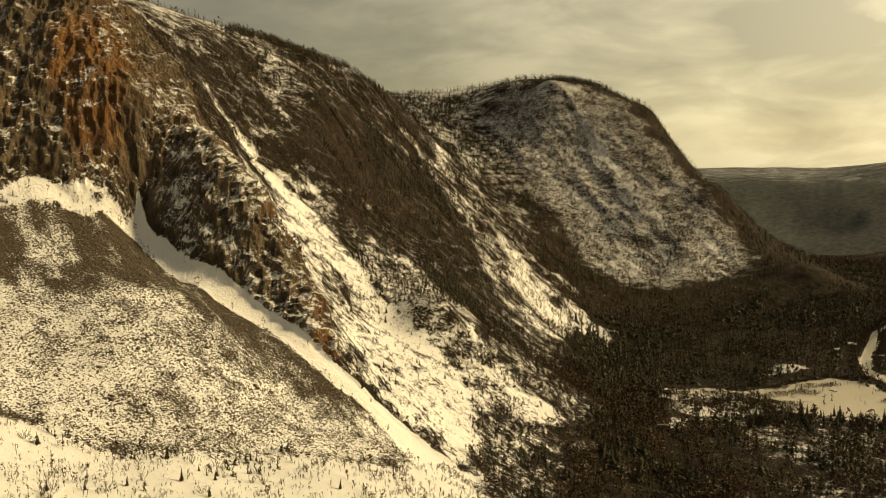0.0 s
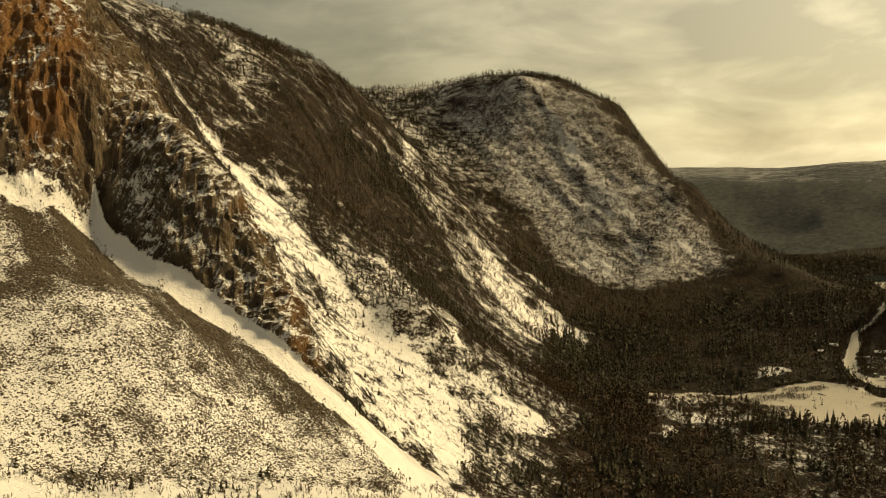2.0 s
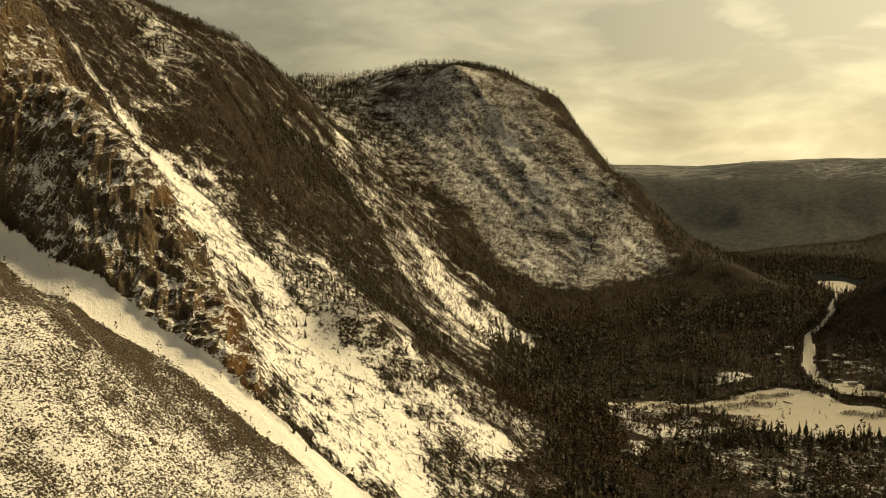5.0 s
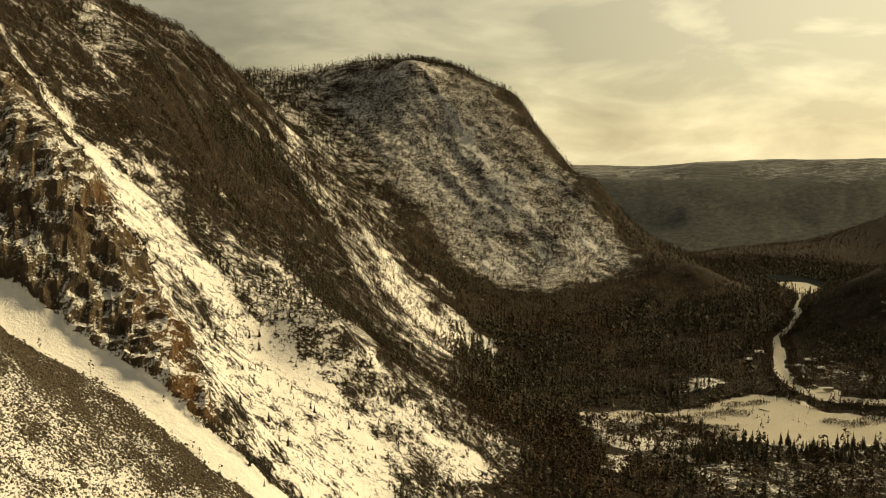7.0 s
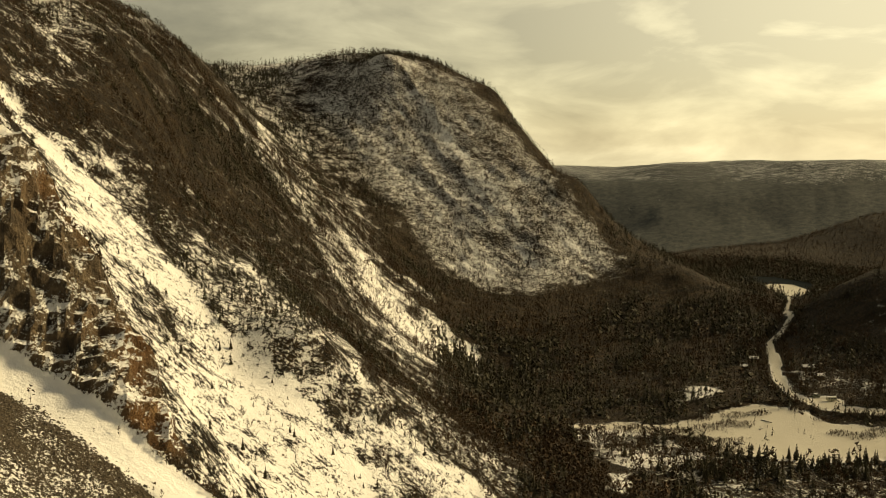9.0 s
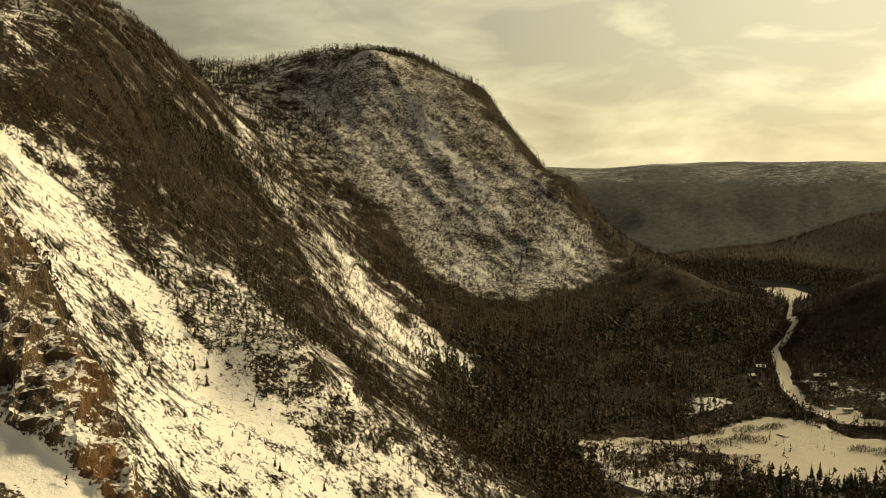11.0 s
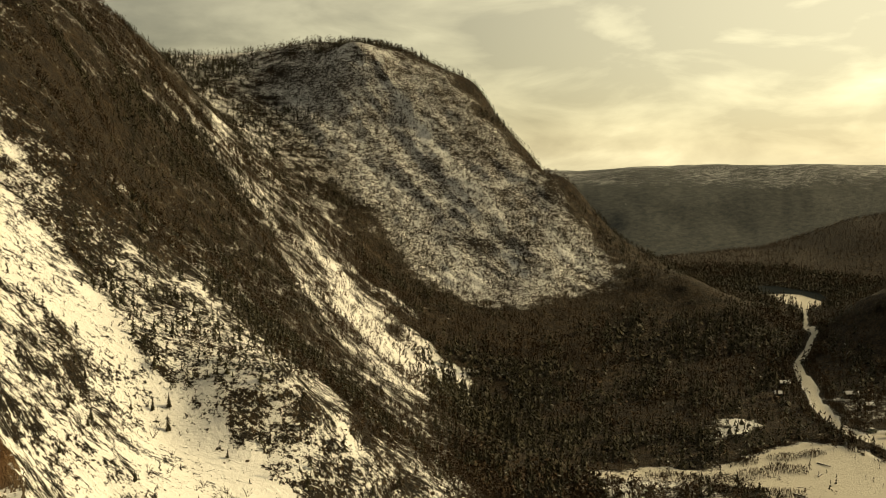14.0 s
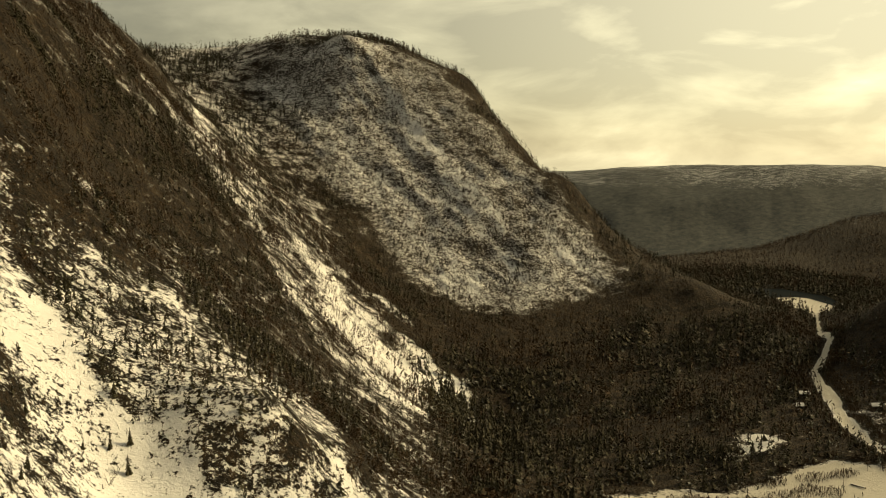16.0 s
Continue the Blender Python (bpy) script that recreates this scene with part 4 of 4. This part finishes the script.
def camper():
    root = new("camper_trailer")
    root.scale = (0.8, 0.8, 0.8)
    bm = bmesh.new()
    box(bm, -3.0, 3.0, -1.15, 1.15, 0.55, 2.55, 0.22)
    part("body", bm, CREAM, root)
    bm = bmesh.new()
    box(bm, -2.9, 2.9, -1.1, 1.1, 2.55, 2.85, 0.12)
    part("roof_snow", bm, SNOWCAP, root, "thick snow on the roof")
    for x in (-1.9, -0.2, 1.7):
        bm = bmesh.new()
        box(bm, x - 0.55, x + 0.55, -1.19, -1.14, 1.35, 2.05, 0.02)
        part("window", bm, PANE, root)
    bm = bmesh.new()
    box(bm, 0.75, 1.05, -1.18, -1.14, 0.7, 2.2)
    part("door", bm, GREEN, root)
    for x in (-0.5, 0.5):
        for y in (-1.0, 1.0):
            wheel_part(root, x, y, 0.34, 0.22)
    bm = bmesh.new()
    limb(bm, (3.0, 0, 0.6), (4.1, 0, 0.55), 0.06, 0.05)
    part("drawbar", bm, RUBBER, root)
    return tagged(root, "cream camper trailer with snowy roof beside the lane", "trailer")


def pickup():
    root = new("pickup_truck")
    bm = bmesh.new()
    box(bm, -2.5, 2.5, -0.95, 0.95, 0.5, 1.15, 0.12)
    part("body", bm, GREEN, root)
    bm = bmesh.new()
    box(bm, -0.7, 1.1, -0.85, 0.85, 1.15, 1.85, 0.18)
    cab = part("cab", bm, GREEN, root)
    bm = bmesh.new()
    box(bm, -0.45, 0.85, -0.88, -0.84, 1.3, 1.7)
    part("window", bm, PANE, cab)
    bm = bmesh.new()
    box(bm, -0.68, 1.08, -0.82, 0.82, 1.85, 2.05, 0.08)
    part("roof_snow", bm, SNOWCAP, root, "snow on the cab roof")
    for x in (-1.6, 1.6):
        for y in (-0.85, 0.85):
            wheel_part(root, x, y, 0.38, 0.25)
    return tagged(root, "dark pickup truck with snow on its roof", "truck")


def cabin(length, width, label):
    root = new("cabin")
    bm = bmesh.new()
    box(bm, -length / 2, length / 2, -width / 2, width / 2, -0.8, 2.2)
    part("wall", bm, BOARDS, root)
    bm = bmesh.new()
    for side in (-1, 1):
        a = [bm.verts.new((x, side * (width / 2 + 0.4) * f, z)) for x in (-length / 2 - 0.4, length / 2 + 0.4) for f, z in ((1, 2.05), (0, 3.1))]
        b = [bm.verts.new(v.co + Vector((0, 0, 0.35))) for v in a]
        for q in ((a[0], a[1], a[3], a[2]), (b[0], b[2], b[3], b[1]), (a[0], a[2], b[2], b[0]), (a[1], b[1], b[3], a[3]),
                  (a[0], b[0], b[1], a[1]), (a[2], a[3], b[3], b[2])):
            bm.faces.new(q)
    bmesh.ops.recalc_face_normals(bm, faces=bm.faces)
    part("roof", bm, SNOWCAP, root, "gable roof under deep snow")
    for x in (-length / 4, length / 4):
        bm = bmesh.new()
        box(bm, x - 0.4, x + 0.4, -width / 2 - 0.05, -width / 2 + 0.02, 0.9, 1.7)
        part("window", bm, PANE, root)
    return tagged(root, label, "cabin", "cabins in the valley")


def fallen_log(length, seed):
    rng = random.Random(seed)
    root = new("fallen_log")
    bm = bmesh.new()
    limb(bm, (-length / 2, 0, 0.2), (length / 2, 0.3, 0.25), 0.24, 0.14, 8)
    for k in range(5):
        x = rng.uniform(-length / 2, length / 2)
        limb(bm, (x, 0.1, 0.25), (x + rng.uniform(-.4, .6), rng.uniform(-.8, .8), rng.uniform(0.5, 1.0)), 0.06, 0.02, 5)
    part("log", bm, LOGWOOD, root)
    bm = bmesh.new()
    box(bm, -length / 2 + 0.2, length / 2 - 0.3, -0.05, 0.25, 0.36, 0.52, 0.06)
    part("snow_cover", bm, SNOWCAP, root, "ridge of snow along the log")
    return tagged(root, "fallen grey log lying in the snowy clearing", "log", "fallen logs")


def set_down(ob, x, y, turn, lift=0.0):
    sx, sy, sz = surface(x, y)
    size = ob.scale.copy()
    ob.matrix_basis = pose(sx, sy, sz + lift, 0, 0, turn)
    ob.scale = size


set_down(camper(), 260, 533, -8)
set_down(pickup(), 256, 540, 12)
for (cx, cy, cl, cw, turn) in ((270, 621, 4.6, 3.0, -15), (251, 599, 3.4, 2.6, -15), (283, 587, 6.0, 2.6, -10), (278, 569, 3.6, 2.4, -10)):
    set_down(cabin(cl, cw, "small dark cabin under deep snow among bare trees"), cx, cy, turn)
for (cx, cy, cl, turn) in ((214, 515, 5.5, -70), (186, 490, 5.0, -60), (155, 480, 4.0, -20), (206, 506, 3.5, 30)):
    set_down(fallen_log(cl, int(cx)), cx, cy, turn)


def undercut_bank():
    """The raw edge of the clearing: torn turf hanging over the snow."""
    rng = random.Random(31)
    line = [(188, 528), (199, 538), (209, 541), (224, 546), (228, 540), (233, 533), (237, 525), (234, 517)]
    root = new("undercut_bank")
    bm = bmesh.new()
    for (x0, y0), (x1, y1) in zip(line, line[1:]):
        n = max(2, int(math.hypot(x1 - x0, y1 - y0) / 1.3))
        for k in range(n):
            f = (k + rng.random()) / n
            x, y, z = surface(x0 + (x1 - x0) * f, y0 + (y1 - y0) * f)
            z += 0.25
            if rng.random() < 0.45:
                continue
            x, y = x + rng.uniform(-1.2, 1.2), y + rng.uniform(-1.6, 0.8)
            r = rng.uniform(0.25, 0.75)
            made = bmesh.ops.create_icosphere(bm, subdivisions=1, radius=r)["verts"]
            for v in made:
                v.co = Vector((x, y, z)) + Vector((v.co.x * 1.5, v.co.y, v.co.z * 0.45)) * (1 + 0.5 * noise.noise(v.co * 2 + Vector((x, y, 0))))
            for h in range(3):
                bx, by = x + rng.uniform(-.7, .7), y + rng.uniform(-.7, .4)
                limb(bm, (bx, by, z), (bx + rng.uniform(-.3, .3), by - rng.uniform(.2, .9), z - rng.uniform(.5, 1.3)), 0.08, 0.02, 4)
    tagged(part("turf_edge", bm, TURF, root), kind="stuff")
    return tagged(root, "raw earth bank with torn turf overhanging snow", "bank")


undercut_bank()


def brush():
    """Dense leafless brush round the clearing and along the lane."""
    rng = np.random.default_rng(23)
    mounds = [(182, 493, 5), (176, 497, 4), (145, 488, 8), (155, 484, 7), (137, 493, 7), (217, 526, 4), (196, 519, 4), (241, 510, 4),
              (235, 491, 4), (242, 485, 5), (253, 487, 6), (238, 532, 3), (252, 509, 5), (262, 505, 5), (272, 500, 6), (205, 527, 5),
              (170, 500, 5), (126, 515, 5), (160, 515, 5), (186, 528, 5), (262, 490, 6), (245, 522, 3), (150, 505, 4), (165, 510, 7), (185, 515, 6), (200, 514, 5), (150, 520, 6), (178, 482, 6), (200, 536, 3), (212, 540, 3), (224, 544, 3), (231, 535, 3), (236, 524, 3), (191, 530, 3)]
    xs, ys, hs = [], [], []
    for mx, my, r in mounds:
        n = int(40 * r)
        a, q = rng.uniform(0, 6.283, n), r * np.sqrt(rng.random(n))
        xs.append(mx + 1.5 * q * np.cos(a)), ys.append(my + q * np.sin(a)), hs.append(rng.uniform(0.8, 2.0, n) * (1.15 - 0.5 * q / r))
    for (x0, y0, w0), (x1, y1, w1) in zip(LANE[2:], LANE[3:]):
        n = int(np.hypot(x1 - x0, y1 - y0) * 9)
        f, side = rng.random(n), rng.choice([-1, 1], n)
        d = np.array([x1 - x0, y1 - y0]) / np.hypot(x1 - x0, y1 - y0)
        off = side * (w0 + 1.5 + 5 * rng.random(n))
        xs.append(x0 + f * (x1 - x0) - off * d[1]), ys.append(y0 + f * (y1 - y0) + off * d[0]), hs.append(rng.uniform(1.2, 3.0, n))
    x, y, h = np.concatenate(xs), np.concatenate(ys), np.concatenate(hs)
    cov = covers(x, y)
    keep = cov["open_ground"] < 0.3
    x, y, h, cov = x[keep], y[keep], h[keep], {k: v[keep] for k, v in cov.items()}
    scatter("brush", [twig_shape(rng, 14) for _ in range(8)], np.stack(relief_detail(x, y, cov), -1), h, h * 2.1, TWIGS,
            "leafless grey-brown brush in the snowy clearing", "brush", rng)


def bench_brush():
    """Low leafless brush that pokes through the snow below the talus."""
    rng = np.random.default_rng(29)
    n = 16000
    x, y = rng.uniform(-170, 14, n), rng.uniform(175, 300, n)
    cov = covers(x, y)
    keep = rng.random(n) < cov["bench"] * (1 - cov["talus"]) * np.clip(0.25 + 1.6 * fbm(x, y, 0 * x, 7, 3, 0.6, 57), 0.04, 1)
    x, y, cov = x[keep], y[keep], {k: v[keep] for k, v in cov.items()}
    h = rng.uniform(0.5, 1.7, len(x))
    scatter("bench_brush", [twig_shape(rng, 15) for _ in range(8)], np.stack(relief_detail(x, y, cov), -1), h, h * 2.4, TWIGS,
            "low leafless brown brush in snow below the talus", "brush", rng)


brush()
bench_brush()


def lake_water():
    m, nt, bsdf = material("muted_dark_water", 0.6)
    # open water: reflection muted by IOR, dark hill's reflection put into the colour
    bsdf.inputs["Base Color"].default_value = (0.02, 0.024, 0.026, 1)
    bsdf.inputs["Specular IOR Level"].default_value = 0.05
    bsdf.inputs["IOR"].default_value = 1.04
    geo = nt.nodes.new("ShaderNodeNewGeometry")
    bump(nt, bsdf, noise_tex(nt, geo.outputs["Position"], 1.5, 3, 0.5), 0.15, 0.1)
    bm = bmesh.new()
    rim = WATER
    level = max(surface(436, 868)[2], surface(442, 850)[2], surface(436, 810)[2], surface(424, 880)[2]) + 0.3
    top = [bm.verts.new((x, y, level)) for x, y in rim]
    bm.faces.new(top)
    bmesh.ops.recalc_face_normals(bm, faces=bm.faces)
    ob = part("water", bm, m)
    tagged(ob, "dark open water beyond the lake ice", "water", kind="structure")


lake_water()
